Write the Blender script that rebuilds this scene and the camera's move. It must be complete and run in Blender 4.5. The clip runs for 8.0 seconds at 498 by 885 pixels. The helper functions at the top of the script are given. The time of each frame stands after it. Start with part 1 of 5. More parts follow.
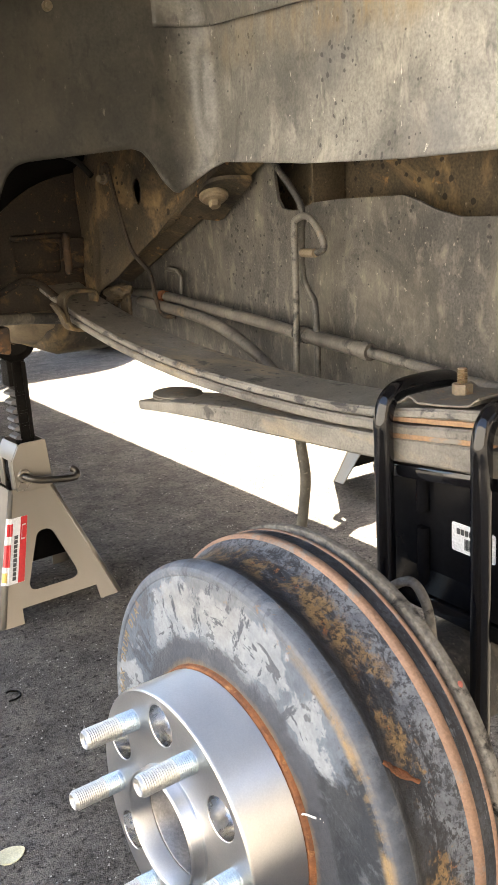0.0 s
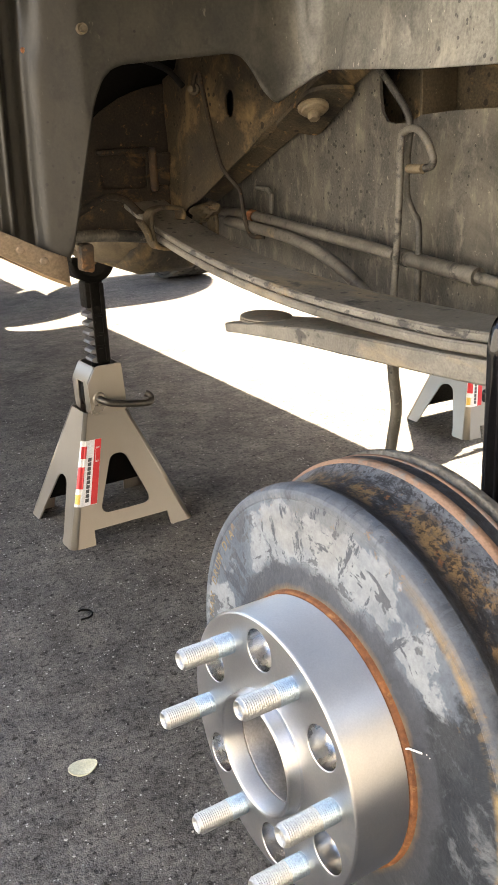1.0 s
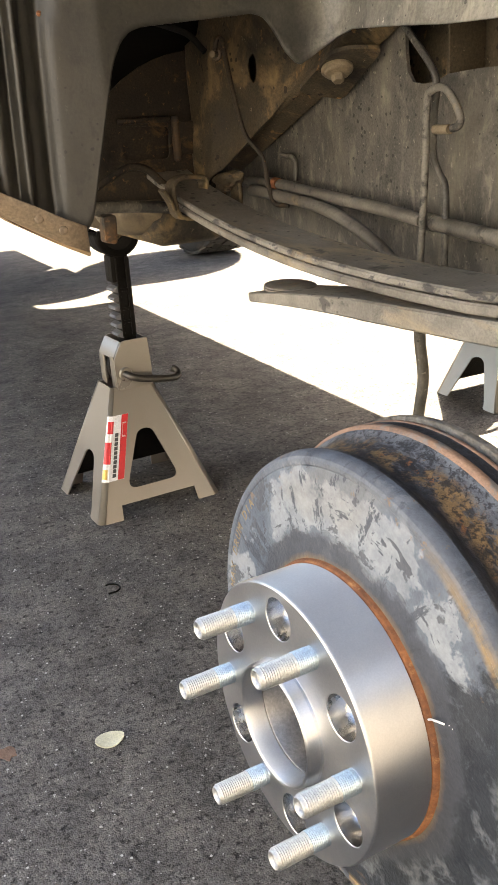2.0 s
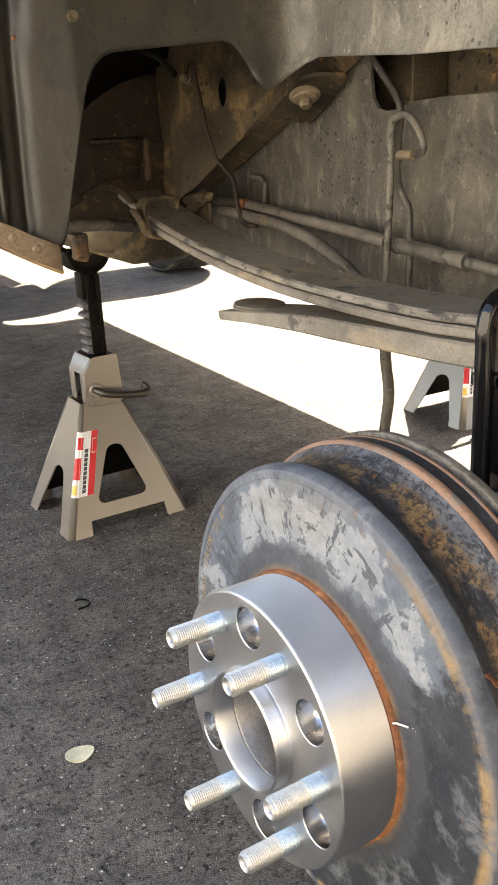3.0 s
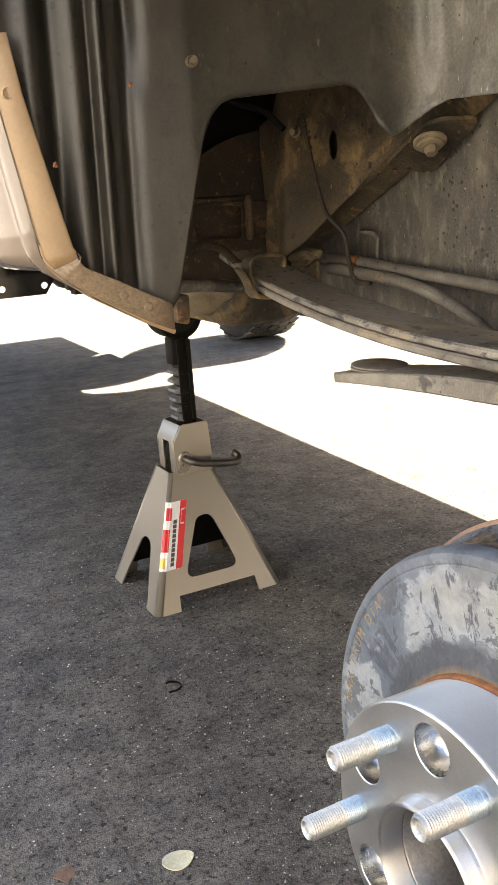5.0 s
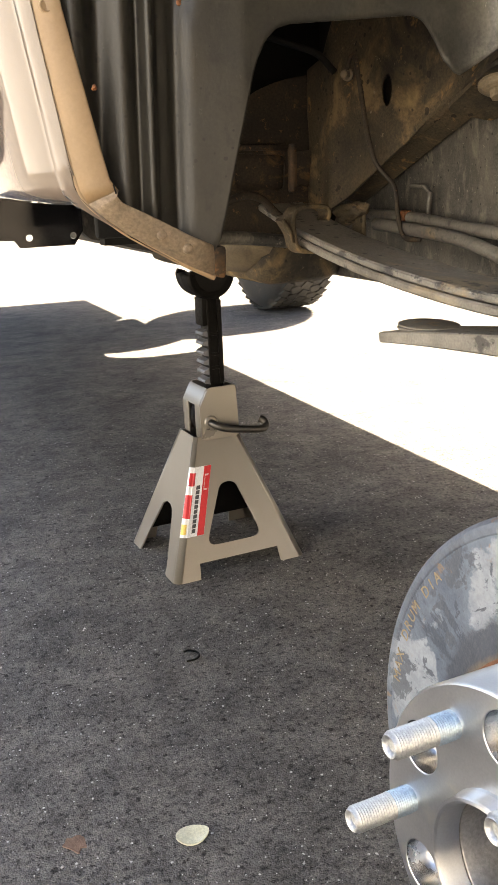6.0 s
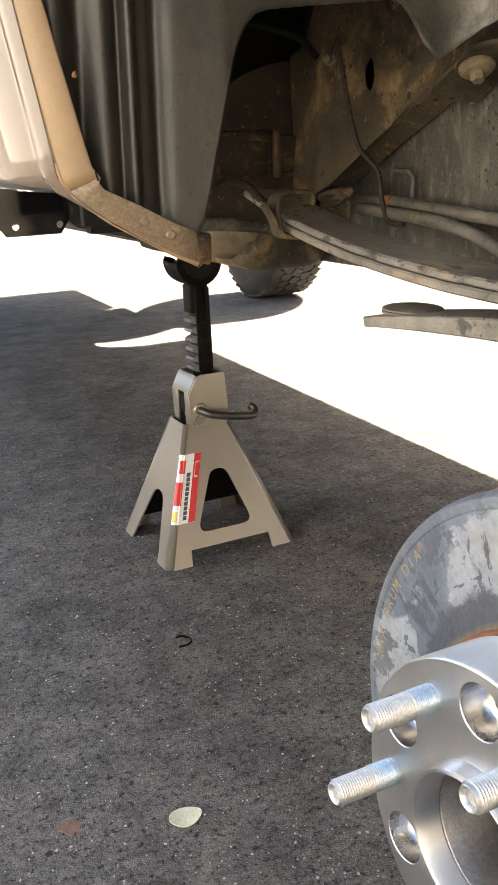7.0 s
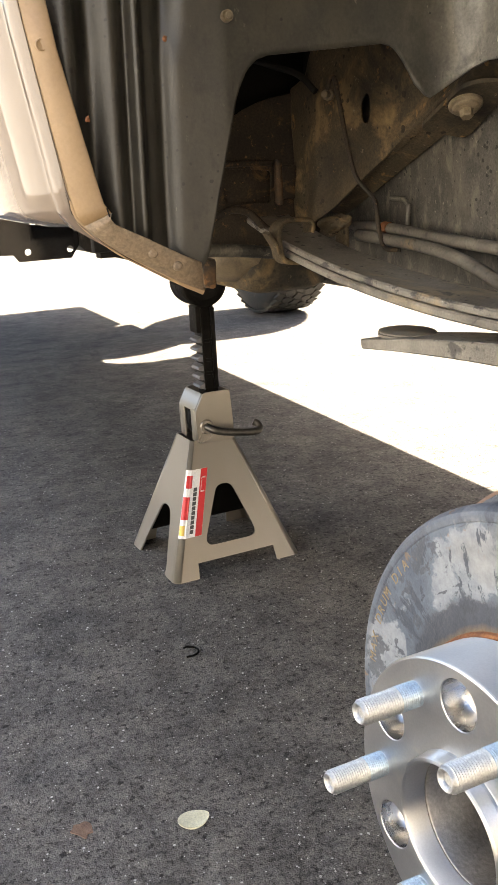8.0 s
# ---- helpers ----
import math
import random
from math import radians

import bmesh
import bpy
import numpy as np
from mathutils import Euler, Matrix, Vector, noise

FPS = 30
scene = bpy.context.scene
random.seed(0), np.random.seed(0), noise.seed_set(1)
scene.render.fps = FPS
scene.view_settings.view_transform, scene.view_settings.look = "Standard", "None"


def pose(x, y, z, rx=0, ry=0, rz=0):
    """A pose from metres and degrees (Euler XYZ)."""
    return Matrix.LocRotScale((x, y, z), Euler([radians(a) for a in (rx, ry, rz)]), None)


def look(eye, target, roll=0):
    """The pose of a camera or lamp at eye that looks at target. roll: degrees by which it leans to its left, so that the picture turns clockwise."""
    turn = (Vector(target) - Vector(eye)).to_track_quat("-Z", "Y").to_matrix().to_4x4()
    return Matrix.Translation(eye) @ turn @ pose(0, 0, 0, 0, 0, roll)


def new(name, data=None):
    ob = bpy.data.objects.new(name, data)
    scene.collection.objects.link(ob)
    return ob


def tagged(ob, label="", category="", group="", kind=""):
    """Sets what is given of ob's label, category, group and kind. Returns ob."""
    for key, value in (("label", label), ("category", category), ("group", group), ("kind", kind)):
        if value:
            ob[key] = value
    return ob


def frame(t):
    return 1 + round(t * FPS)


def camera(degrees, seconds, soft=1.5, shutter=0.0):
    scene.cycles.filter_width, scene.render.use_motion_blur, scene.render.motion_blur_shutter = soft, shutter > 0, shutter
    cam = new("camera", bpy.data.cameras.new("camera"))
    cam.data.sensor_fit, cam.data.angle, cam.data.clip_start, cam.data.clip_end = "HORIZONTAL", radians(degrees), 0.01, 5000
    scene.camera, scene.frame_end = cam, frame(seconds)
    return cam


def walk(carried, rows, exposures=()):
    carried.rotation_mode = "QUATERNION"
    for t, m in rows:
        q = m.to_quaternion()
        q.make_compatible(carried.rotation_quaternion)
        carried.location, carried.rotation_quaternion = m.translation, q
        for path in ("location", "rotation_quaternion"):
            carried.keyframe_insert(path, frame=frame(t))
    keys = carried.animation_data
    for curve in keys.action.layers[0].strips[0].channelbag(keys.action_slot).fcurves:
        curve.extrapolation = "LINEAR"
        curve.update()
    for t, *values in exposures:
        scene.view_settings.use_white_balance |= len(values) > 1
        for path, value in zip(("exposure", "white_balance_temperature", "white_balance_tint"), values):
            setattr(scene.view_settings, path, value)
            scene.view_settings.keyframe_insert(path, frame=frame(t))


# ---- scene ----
cam = camera(31.6, 8.0)
PATH = [
    (0, (-0.2004, -0.4385, 0.7842), (0.8278, 1.1934, 0.2555), -3.79),
    (0.5, (-0.2165, -0.4105, 0.7784), (0.7302, 1.2435, 0.1716), -2.82),
    (1, (-0.2149, -0.4008, 0.7669), (0.6681, 1.2680, 0.1070), -2.73),
    (2.3, (-0.2002, -0.3959, 0.7538), (0.6059, 1.2936, 0.0496), -3.90),
    (2.5, (-0.1986, -0.3985, 0.7534), (0.6226, 1.2865, 0.0560), -3.81),
    (3, (-0.2131, -0.4110, 0.7600), (0.6684, 1.2540, 0.0887), -2.99),
    (3.5, (-0.2136, -0.4118, 0.7603), (0.6729, 1.2647, 0.1250), -2.90),
    (4, (-0.2211, -0.4179, 0.7653), (0.6286, 1.2886, 0.1605), -3.67),
    (4.5, (-0.2171, -0.4045, 0.7649), (0.6019, 1.3308, 0.2010), -4.58),
    (5, (-0.2258, -0.3115, 0.7395), (0.5511, 1.4580, 0.2245), -4.25),
    (5.2, (-0.2231, -0.2730, 0.7191), (0.5355, 1.5013, 0.1934), -3.59),
    (6.5, (-0.2248, -0.2574, 0.7106), (0.5061, 1.5114, 0.1299), -2.07),
    (7, (-0.2206, -0.2676, 0.7097), (0.5199, 1.4925, 0.1148), -2.86),
    (7.5, (-0.2259, -0.2914, 0.7145), (0.5165, 1.4660, 0.1143), -3.44),
    (8, (-0.2344, -0.3091, 0.7271), (0.4976, 1.4643, 0.1623), -3.27),
]
EXPO = 3.488
walk(cam, [(t, look(eye, target, roll)) for t, eye, target, roll in PATH], exposures=[(0, EXPO + 0.26, 7400, 10), (1, EXPO + 0.12, 7650, 10), (2.5, EXPO, 7700, 10), (5, EXPO - 0.02, 7650, 10), (8, EXPO - 0.06, 7550, 10)])

# ---- world and sun ----
SUN_WAY = Vector((0.92, 0.50, 1.0)).normalized()      # towards the sun: front right of the truck
world = bpy.data.worlds.new("sky")
scene.world = world
world.use_nodes = True
wn = world.node_tree
sky = wn.nodes.new("ShaderNodeTexSky")
sky.sky_type, sky.sun_disc = "NISHITA", False
sky.sun_elevation = math.asin(SUN_WAY.z)
sky.sun_rotation = math.atan2(SUN_WAY.x, SUN_WAY.y)
sky.dust_density = 2.0
sky.air_density = 0.75
wn.links.new(sky.outputs[0], wn.nodes["Background"].inputs[0])
wn.nodes["Background"].inputs[1].default_value = 0.09375
sun_data = bpy.data.lights.new("sun", "SUN")
sun_data.energy, sun_data.angle, sun_data.color = 5.0, radians(0.5), (1.0, 0.95, 0.86)
sun = new("sun", sun_data)
sun.matrix_world = look(SUN_WAY * 30, (0, 0, 0))


# ---- materials ----
def ramp(nt, fac, stops):
    r = nt.nodes.new("ShaderNodeValToRGB")
    while len(r.color_ramp.elements) < len(stops):
        r.color_ramp.elements.new(0.5)
    for e, (p, c) in zip(r.color_ramp.elements, stops):
        e.position, e.color = p, (*c, 1) if len(c) == 3 else (c[0], c[0], c[0], 1)
    nt.links.new(fac, r.inputs[0])
    return r.outputs[0]


def noise_tex(nt, coord, scale, detail=6, rough=0.6, distort=0.0, stretch=None):
    n = nt.nodes.new("ShaderNodeTexNoise")
    n.inputs["Scale"].default_value, n.inputs["Detail"].default_value = scale, detail
    n.inputs["Roughness"].default_value, n.inputs["Distortion"].default_value = rough, distort
    if stretch:
        m = nt.nodes.new("ShaderNodeMapping")
        m.inputs["Scale"].default_value = stretch
        nt.links.new(coord, m.inputs[0])
        coord = m.outputs[0]
    nt.links.new(coord, n.inputs[0])
    return n.outputs[0]


def mix(nt, fac, a, b):
    m = nt.nodes.new("ShaderNodeMix")
    m.data_type = "RGBA"
    for sock, v in ((m.inputs[0], fac), (m.inputs[6], a), (m.inputs[7], b)):
        if isinstance(v, (tuple, float, int)):
            sock.default_value = (*v, 1) if isinstance(v, tuple) else v
        else:
            nt.links.new(v, sock)
    return m.outputs[2]


def surface(name, dark, light, scale=12, rough=(0.5, 0.8), metal=0.0, bump=0.2, grain=300, layers=(), spots=None, stretch=None, bump_dist=0.002, grit_amp=0.2, light_grade=None, spec=0.5):
    """Two tones by cloudy noise; layers: (colour, scale, low, high, distortion, stretch) stains over it; spots: (colour, scale, size) round marks."""
    m = bpy.data.materials.new(name)
    m.use_nodes = True
    nt = m.node_tree
    bsdf = nt.nodes["Principled BSDF"]
    coord = nt.nodes.new("ShaderNodeTexCoord").outputs["Object"]
    big = noise_tex(nt, coord, scale, 7, 0.62, 0.3, stretch)
    fine = noise_tex(nt, coord, grain, 3, 0.6)
    col = ramp(nt, big, [(0.33, dark), (0.68, light)])
    grit = ramp(nt, fine, [(0.3, (1 - grit_amp,) * 3), (0.7, (1 + grit_amp * 0.8,) * 3)])
    mul = nt.nodes.new("ShaderNodeMix")
    mul.data_type, mul.blend_type = "RGBA", "MULTIPLY"
    mul.inputs[0].default_value = 1.0
    nt.links.new(col, mul.inputs[6])
    nt.links.new(grit, mul.inputs[7])
    col = mul.outputs[2]
    for colour, sc, low, high, dis, st in layers:
        f = ramp(nt, noise_tex(nt, coord, sc, 8, 0.66, dis, st[:3] if st else None), [(low, (0.0,)), (high, (st[3] if st and len(st) > 3 else 1.0,))])
        col = mix(nt, f, col, colour)
    if spots:
        v = nt.nodes.new("ShaderNodeTexVoronoi")
        v.inputs["Scale"].default_value = spots[1]
        nt.links.new(coord, v.inputs[0])
        size = nt.nodes.new("ShaderNodeMath")          # each mark its own size, most of them none
        size.operation = "MULTIPLY_ADD"
        sep = nt.nodes.new("ShaderNodeSeparateColor")
        nt.links.new(v.outputs["Color"], sep.inputs[0])
        nt.links.new(sep.outputs[0], size.inputs[0])
        size.inputs[1].default_value, size.inputs[2].default_value = -spots[2] * 2, 0.0
        add = nt.nodes.new("ShaderNodeMath")
        add.operation = "ADD"
        nt.links.new(v.outputs["Distance"], add.inputs[0])
        nt.links.new(size.outputs[0], add.inputs[1])
        lo = nt.nodes.new("ShaderNodeMath")
        lo.operation = "ADD"
        nt.links.new(add.outputs[0], lo.inputs[0])
        rag = nt.nodes.new("ShaderNodeMath")           # ragged edges, and more marks in some places than in others
        rag.operation = "MULTIPLY_ADD"
        nt.links.new(noise_tex(nt, coord, spots[1] * 2.2, 4, 0.6), rag.inputs[0])
        rag.inputs[1].default_value = 0.30
        few = nt.nodes.new("ShaderNodeMath")
        few.operation = "MULTIPLY_ADD"
        nt.links.new(noise_tex(nt, coord, 7, 3, 0.5), few.inputs[0])
        few.inputs[1].default_value, few.inputs[2].default_value = -0.9, spots[2] + 0.5 - 0.15 + 0.45
        nt.links.new(few.outputs[0], rag.inputs[2])
        nt.links.new(rag.outputs[0], lo.inputs[1])
        f = ramp(nt, lo.outputs[0], [(0.44, (0.8,)), (0.5, (0.0,))])
        col = mix(nt, f, col, spots[0])
    if light_grade:
        col = light_grade(nt, coord, col)
    nt.links.new(col, bsdf.inputs["Base Color"])
    nt.links.new(ramp(nt, big, [(0.3, (rough[0],)), (0.7, (rough[1],))]), bsdf.inputs["Roughness"])
    bsdf.inputs["Metallic"].default_value = metal
    bsdf.inputs["Specular IOR Level"].default_value = spec
    if bump:
        b = nt.nodes.new("ShaderNodeBump")
        b.inputs["Strength"].default_value, b.inputs["Distance"].default_value = bump, bump_dist
        nt.links.new(fine, b.inputs["Height"])
        nt.links.new(b.outputs[0], bsdf.inputs["Normal"])
    return m


def wheel_light_grade(nt, coord, col):
    """Paints the side light: outer ribs darker, inner panel paler; golden corrosion under its ledge."""
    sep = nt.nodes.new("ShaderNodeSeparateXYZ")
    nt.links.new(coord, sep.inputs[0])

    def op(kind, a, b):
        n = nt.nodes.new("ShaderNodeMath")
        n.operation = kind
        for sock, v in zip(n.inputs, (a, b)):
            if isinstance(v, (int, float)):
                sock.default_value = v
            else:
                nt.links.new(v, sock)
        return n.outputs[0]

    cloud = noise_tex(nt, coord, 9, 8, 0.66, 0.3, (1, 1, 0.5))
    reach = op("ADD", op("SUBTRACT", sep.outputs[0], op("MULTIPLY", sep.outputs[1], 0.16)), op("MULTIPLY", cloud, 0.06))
    # light from the open side, put into colour by place across the sheet
    gain = ramp(nt, reach, [(0.0, (0.42, 0.42, 0.41)), (0.07, (0.62, 0.62, 0.605)), (0.245, (1.10, 1.09, 1.065)), (0.340, (SIDE_LIGHT_GAIN, SIDE_LIGHT_GAIN * 1.015, SIDE_LIGHT_GAIN * 1.09))])
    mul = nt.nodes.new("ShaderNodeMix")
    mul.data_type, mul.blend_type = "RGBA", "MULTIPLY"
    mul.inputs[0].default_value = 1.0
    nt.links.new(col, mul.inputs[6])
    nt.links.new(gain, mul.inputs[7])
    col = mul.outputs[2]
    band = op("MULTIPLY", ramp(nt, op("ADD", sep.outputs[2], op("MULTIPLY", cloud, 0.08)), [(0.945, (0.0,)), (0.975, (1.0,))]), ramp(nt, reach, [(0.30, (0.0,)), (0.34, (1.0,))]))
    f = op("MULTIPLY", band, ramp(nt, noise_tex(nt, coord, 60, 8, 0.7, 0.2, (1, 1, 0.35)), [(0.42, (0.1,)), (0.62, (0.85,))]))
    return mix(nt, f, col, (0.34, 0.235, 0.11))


SIDE_LIGHT_GAIN = 5.4
M = dict(
    liner=surface("dusty_steel_side_lit", (0.028, 0.027, 0.023), (0.062, 0.059, 0.050), 9, (0.28, 0.46), 0, 0.07, 330,
                  [((0.105, 0.090, 0.064), 5, 0.46, 0.76, 0.4, (1, 1, 0.5, 0.8)), ((0.022, 0.022, 0.022), 9, 0.50, 0.72, 0.4, (1, 1, 0.9, 0.7)), ((0.105, 0.096, 0.078), 38, 0.55, 0.72, 0.2, (1, 1, 0.4, 0.6)), ((0.014, 0.014, 0.013), 70, 0.55, 0.68, 0.2, (1, 1, 0.6, 0.6)), ((0.15, 0.138, 0.115), 150, 0.65, 0.69, 0.1, (1, 1, 0.45, 0.8))], ((0.008, 0.008, 0.008), 120, 0.20), None, 0.002, 0.26, wheel_light_grade, 0.42),
    frame=surface("dusty_frame_steel", (0.036, 0.034, 0.031), (0.095, 0.089, 0.079), 8, (0.42, 0.7), 0, 0.4, 360,
                  [((0.15, 0.135, 0.105), 9, 0.48, 0.72, 0.4, (1, 1, 0.4, 0.9)), ((0.024, 0.023, 0.021), 9, 0.46, 0.66, 0.4, (1, 1, 1, 0.9)), ((0.19, 0.17, 0.135), 60, 0.52, 0.68, 0.3, (1, 1, 0.5, 0.7)), ((0.30, 0.27, 0.22), 170, 0.62, 0.67, 0.1, (1, 1, 0.8, 0.6))], ((0.010, 0.0095, 0.009), 135, 0.22), None, 0.002, 0.38, None, 0.35),
    rusty=surface("rust_brown_steel", (0.034, 0.028, 0.020), (0.105, 0.079, 0.047), 9, (0.55, 0.85), 0, 0.3, 350, [((0.36, 0.245, 0.115), 8, 0.53, 0.71, 0.5, None), ((0.016, 0.014, 0.011), 5, 0.50, 0.64, 0.7, None), ((0.30, 0.17, 0.065), 40, 0.62, 0.72, 0.4, None), ((0.24, 0.20, 0.14), 90, 0.64, 0.70, 0.1, None)], ((0.012, 0.010, 0.008), 95, 0.30), None, 0.002, 0.35, None, 0.3),
    flaky=surface("flaking_rust", (0.040, 0.026, 0.016), (0.11, 0.064, 0.032), 40, (0.65, 0.9), 0, 0.5, 300, [((0.20, 0.10, 0.04), 60, 0.56, 0.64, 0.3, None), ((0.020, 0.017, 0.014), 30, 0.52, 0.62, 0.4, None)]),
    # darkened copy of the rust-brown steel: shade round the hanger put into colour
    rusty_shaded=surface("shaded_brown_steel", (0.018, 0.015, 0.012), (0.052, 0.040, 0.027), 11, (0.5, 0.8), 0, 0.3, 350, [((0.13, 0.075, 0.035), 26, 0.56, 0.66, 0.6, None), ((0.010, 0.009, 0.008), 9, 0.48, 0.62, 0.7, None), ((0.20, 0.11, 0.05), 120, 0.62, 0.70, 0.2, None)], None, None, 0.002, 0.35, None, 0.3),
    # near-black: underbody parts, and sheets that stand in for shade
    dark=surface("underbody_shade_black", (0.007, 0.007, 0.007), (0.016, 0.015, 0.013), 6, (0.6, 0.9), 0, 0.2, 300, spec=0.2),
    spring=surface("weathered_spring_steel", (0.11, 0.10, 0.085), (0.27, 0.25, 0.215), 18, (0.45, 0.7), 0, 0.4, 380,
                   [((0.38, 0.30, 0.19), 12, 0.55, 0.70, 0.4, (1, 0.4, 1)), ((0.07, 0.065, 0.058), 26, 0.58, 0.64, 0.4, (1, 0.6, 1)), ((0.36, 0.34, 0.30), 80, 0.62, 0.70, 0.2, (1, 0.4, 1, 0.45))], ((0.022, 0.020, 0.018), 95, 0.30)),
    chipped=surface("chipped_spring_edge", (0.13, 0.122, 0.105), (0.27, 0.252, 0.22), 22, (0.45, 0.7), 0, 0.4, 380,
                    [((0.028, 0.028, 0.030), 70, 0.52, 0.57, 0.3, (1, 0.45, 1, 0.9)), ((0.42, 0.43, 0.43), 120, 0.62, 0.66, 0.2, (1, 0.5, 1, 0.8)), ((0.36, 0.27, 0.16), 16, 0.60, 0.72, 0.4, (1, 0.4, 1))]),
    line=surface("weathered_line", (0.062, 0.057, 0.049), (0.165, 0.15, 0.125), 25, (0.4, 0.7), 0, 0.2, 400, [((0.24, 0.17, 0.09), 16, 0.60, 0.75, 0.6, None), ((0.025, 0.023, 0.020), 40, 0.56, 0.64, 0.3, None), ((0.36, 0.15, 0.06), 12, 0.70, 0.76, 0.3, None)]),
    paint=surface("tan_metallic_paint", (0.17, 0.130, 0.100), (0.19, 0.146, 0.113), 3, (0.05, 0.08), 0.0, 0.0, 900, (), None, None, 0.001, 0.03, None, 0.5),
    flange=surface("dusty_tan_paint", (0.30, 0.197, 0.107), (0.385, 0.262, 0.145), 10, (0.35, 0.5), 0, 0.06, 300, [((0.22, 0.16, 0.10), 22, 0.64, 0.80, 0.8, None)], None, None, 0.002, 0.06),
    # dirt on tan paint, plus painted shade because the lower flange faces down
    dirty_shaded_flange=surface("muddy_shaded_tan_paint", (0.20, 0.145, 0.092), (0.29, 0.215, 0.14), 14, (0.5, 0.75), 0, 0.3, 300, [((0.11, 0.085, 0.06), 30, 0.56, 0.72, 0.5, None), ((0.33, 0.26, 0.18), 90, 0.62, 0.70, 0.2, None)], None, None, 0.002, 0.3),
    alloy=surface("machined_aluminium", (0.60, 0.61, 0.63), (0.72, 0.72, 0.715), 14, (0.42, 0.50), 1.0, 0.03, 900, (), None, None, 0.001, 0.05),
    faced=surface("faced_aluminium", (0.50, 0.515, 0.54), (0.64, 0.645, 0.655), 16, (0.30, 0.42), 1.0, 0.04, 700, [((0.66, 0.65, 0.63), 30, 0.55, 0.70, 0.4, None)], None, None, 0.001, 0.06),
    bored=surface("bored_aluminium", (0.50, 0.49, 0.475), (0.66, 0.65, 0.63), 20, (0.22, 0.30), 1.0, 0.05, 600, (), None, None, 0.001, 0.1),
    zinc=surface("zinc_stud", (0.42, 0.44, 0.46), (0.60, 0.59, 0.55), 45, (0.42, 0.55), 0.9, 0.10, 700),
    zinc_blue=surface("blue_zinc", (0.40, 0.50, 0.57), (0.56, 0.64, 0.68), 60, (0.32, 0.45), 0.9, 0.10, 700),
    rust=surface("orange_rust", (0.13, 0.048, 0.020), (0.31, 0.122, 0.046), 55, (0.7, 0.95), 0, 0.6, 420, [((0.38, 0.19, 0.075), 120, 0.60, 0.70, 0.3, None)]),
    rust_band=surface("rusty_rim", (0.225, 0.132, 0.085), (0.345, 0.212, 0.140), 22, (0.55, 0.8), 0, 0.3, 500, [((0.09, 0.085, 0.08), 18, 0.58, 0.68, 0.6, None), ((0.22, 0.20, 0.175), 40, 0.58, 0.66, 0.3, None)]),
    black=surface("gloss_black_paint", (0.005, 0.005, 0.006), (0.009, 0.009, 0.010), 10, (0.05, 0.10), 0, 0.02, 300),
    block=surface("satin_black_paint", (0.004, 0.004, 0.0045), (0.008, 0.008, 0.009), 10, (0.10, 0.22), 0, 0.05, 200, spec=0.03),
    plate_grime=surface("grey_grimy_plate", (0.115, 0.105, 0.088), (0.25, 0.23, 0.195), 30, (0.7, 0.9), 0, 0.6, 260, [((0.30, 0.27, 0.225), 70, 0.58, 0.68, 0.3, None), ((0.030, 0.028, 0.025), 45, 0.56, 0.64, 0.4, None)], None, None, 0.002, 0.35, None, 0.25),
    sheet=surface("rust_grey_sheet", (0.11, 0.10, 0.085), (0.20, 0.18, 0.15), 30, (0.5, 0.75), 0, 0.3, 400, [((0.30, 0.175, 0.09), 45, 0.57, 0.68, 0.3, None)]),
    liner_rust=surface("orange_liner", (0.24, 0.14, 0.075), (0.36, 0.22, 0.12), 45, (0.6, 0.85), 0, 0.3, 400, [((0.20, 0.185, 0.16), 50, 0.54, 0.64, 0.3, (1, 0.4, 1))]),
    nut=surface("rusty_tan_nut", (0.19, 0.145, 0.095), (0.33, 0.265, 0.18), 70, (0.5, 0.75), 0.1, 0.3, 500, [((0.24, 0.115, 0.05), 90, 0.56, 0.66, 0.2, None)]),
    cast=surface("black_cast_iron", (0.005, 0.0045, 0.004), (0.012, 0.0105, 0.009), 30, (0.4, 0.6), 0.0, 0.5, 300, spec=0.08),
    tooth=surface("bare_tooth_edge", (0.11, 0.11, 0.115), (0.22, 0.22, 0.23), 60, (0.4, 0.6), 0.5, 0.2, 500),
    stand=surface("stand_grey_paint", (0.285, 0.257, 0.218), (0.320, 0.290, 0.248), 5, (0.27, 0.35), 0.5, 0.02, 900, (), None, None, 0.001, 0.06),
    handle=surface("bronze_grey_steel", (0.075, 0.068, 0.060), (0.13, 0.12, 0.105), 30, (0.3, 0.45), 0.7, 0.05, 600),
    tan_steel=surface("dust_tan_steel", (0.10, 0.078, 0.050), (0.21, 0.165, 0.105), 40, (0.5, 0.7), 0, 0.2, 500),
    hub=surface("dull_hub_steel", (0.22, 0.21, 0.20), (0.36, 0.34, 0.32), 25, (0.28, 0.40), 0.9, 0.1, 500),
    dot=surface("faded_red_dot", (0.42, 0.11, 0.08), (0.50, 0.16, 0.11), 90, (0.5, 0.7), 0, 0.1, 500),
    red=surface("red_print", (0.60, 0.025, 0.03), (0.66, 0.03, 0.035), 30, (0.3, 0.4), 0, 0, 500),
    white=surface("white_print", (0.78, 0.77, 0.75), (0.84, 0.83, 0.81), 30, (0.3, 0.4), 0, 0, 500),
    ink=surface("black_print", (0.05, 0.05, 0.05), (0.08, 0.08, 0.08), 30, (0.4, 0.5), 0, 0, 500),
    yellow=surface("yellow_print", (0.75, 0.50, 0.10), (0.80, 0.56, 0.13), 30, (0.3, 0.4), 0, 0, 500),
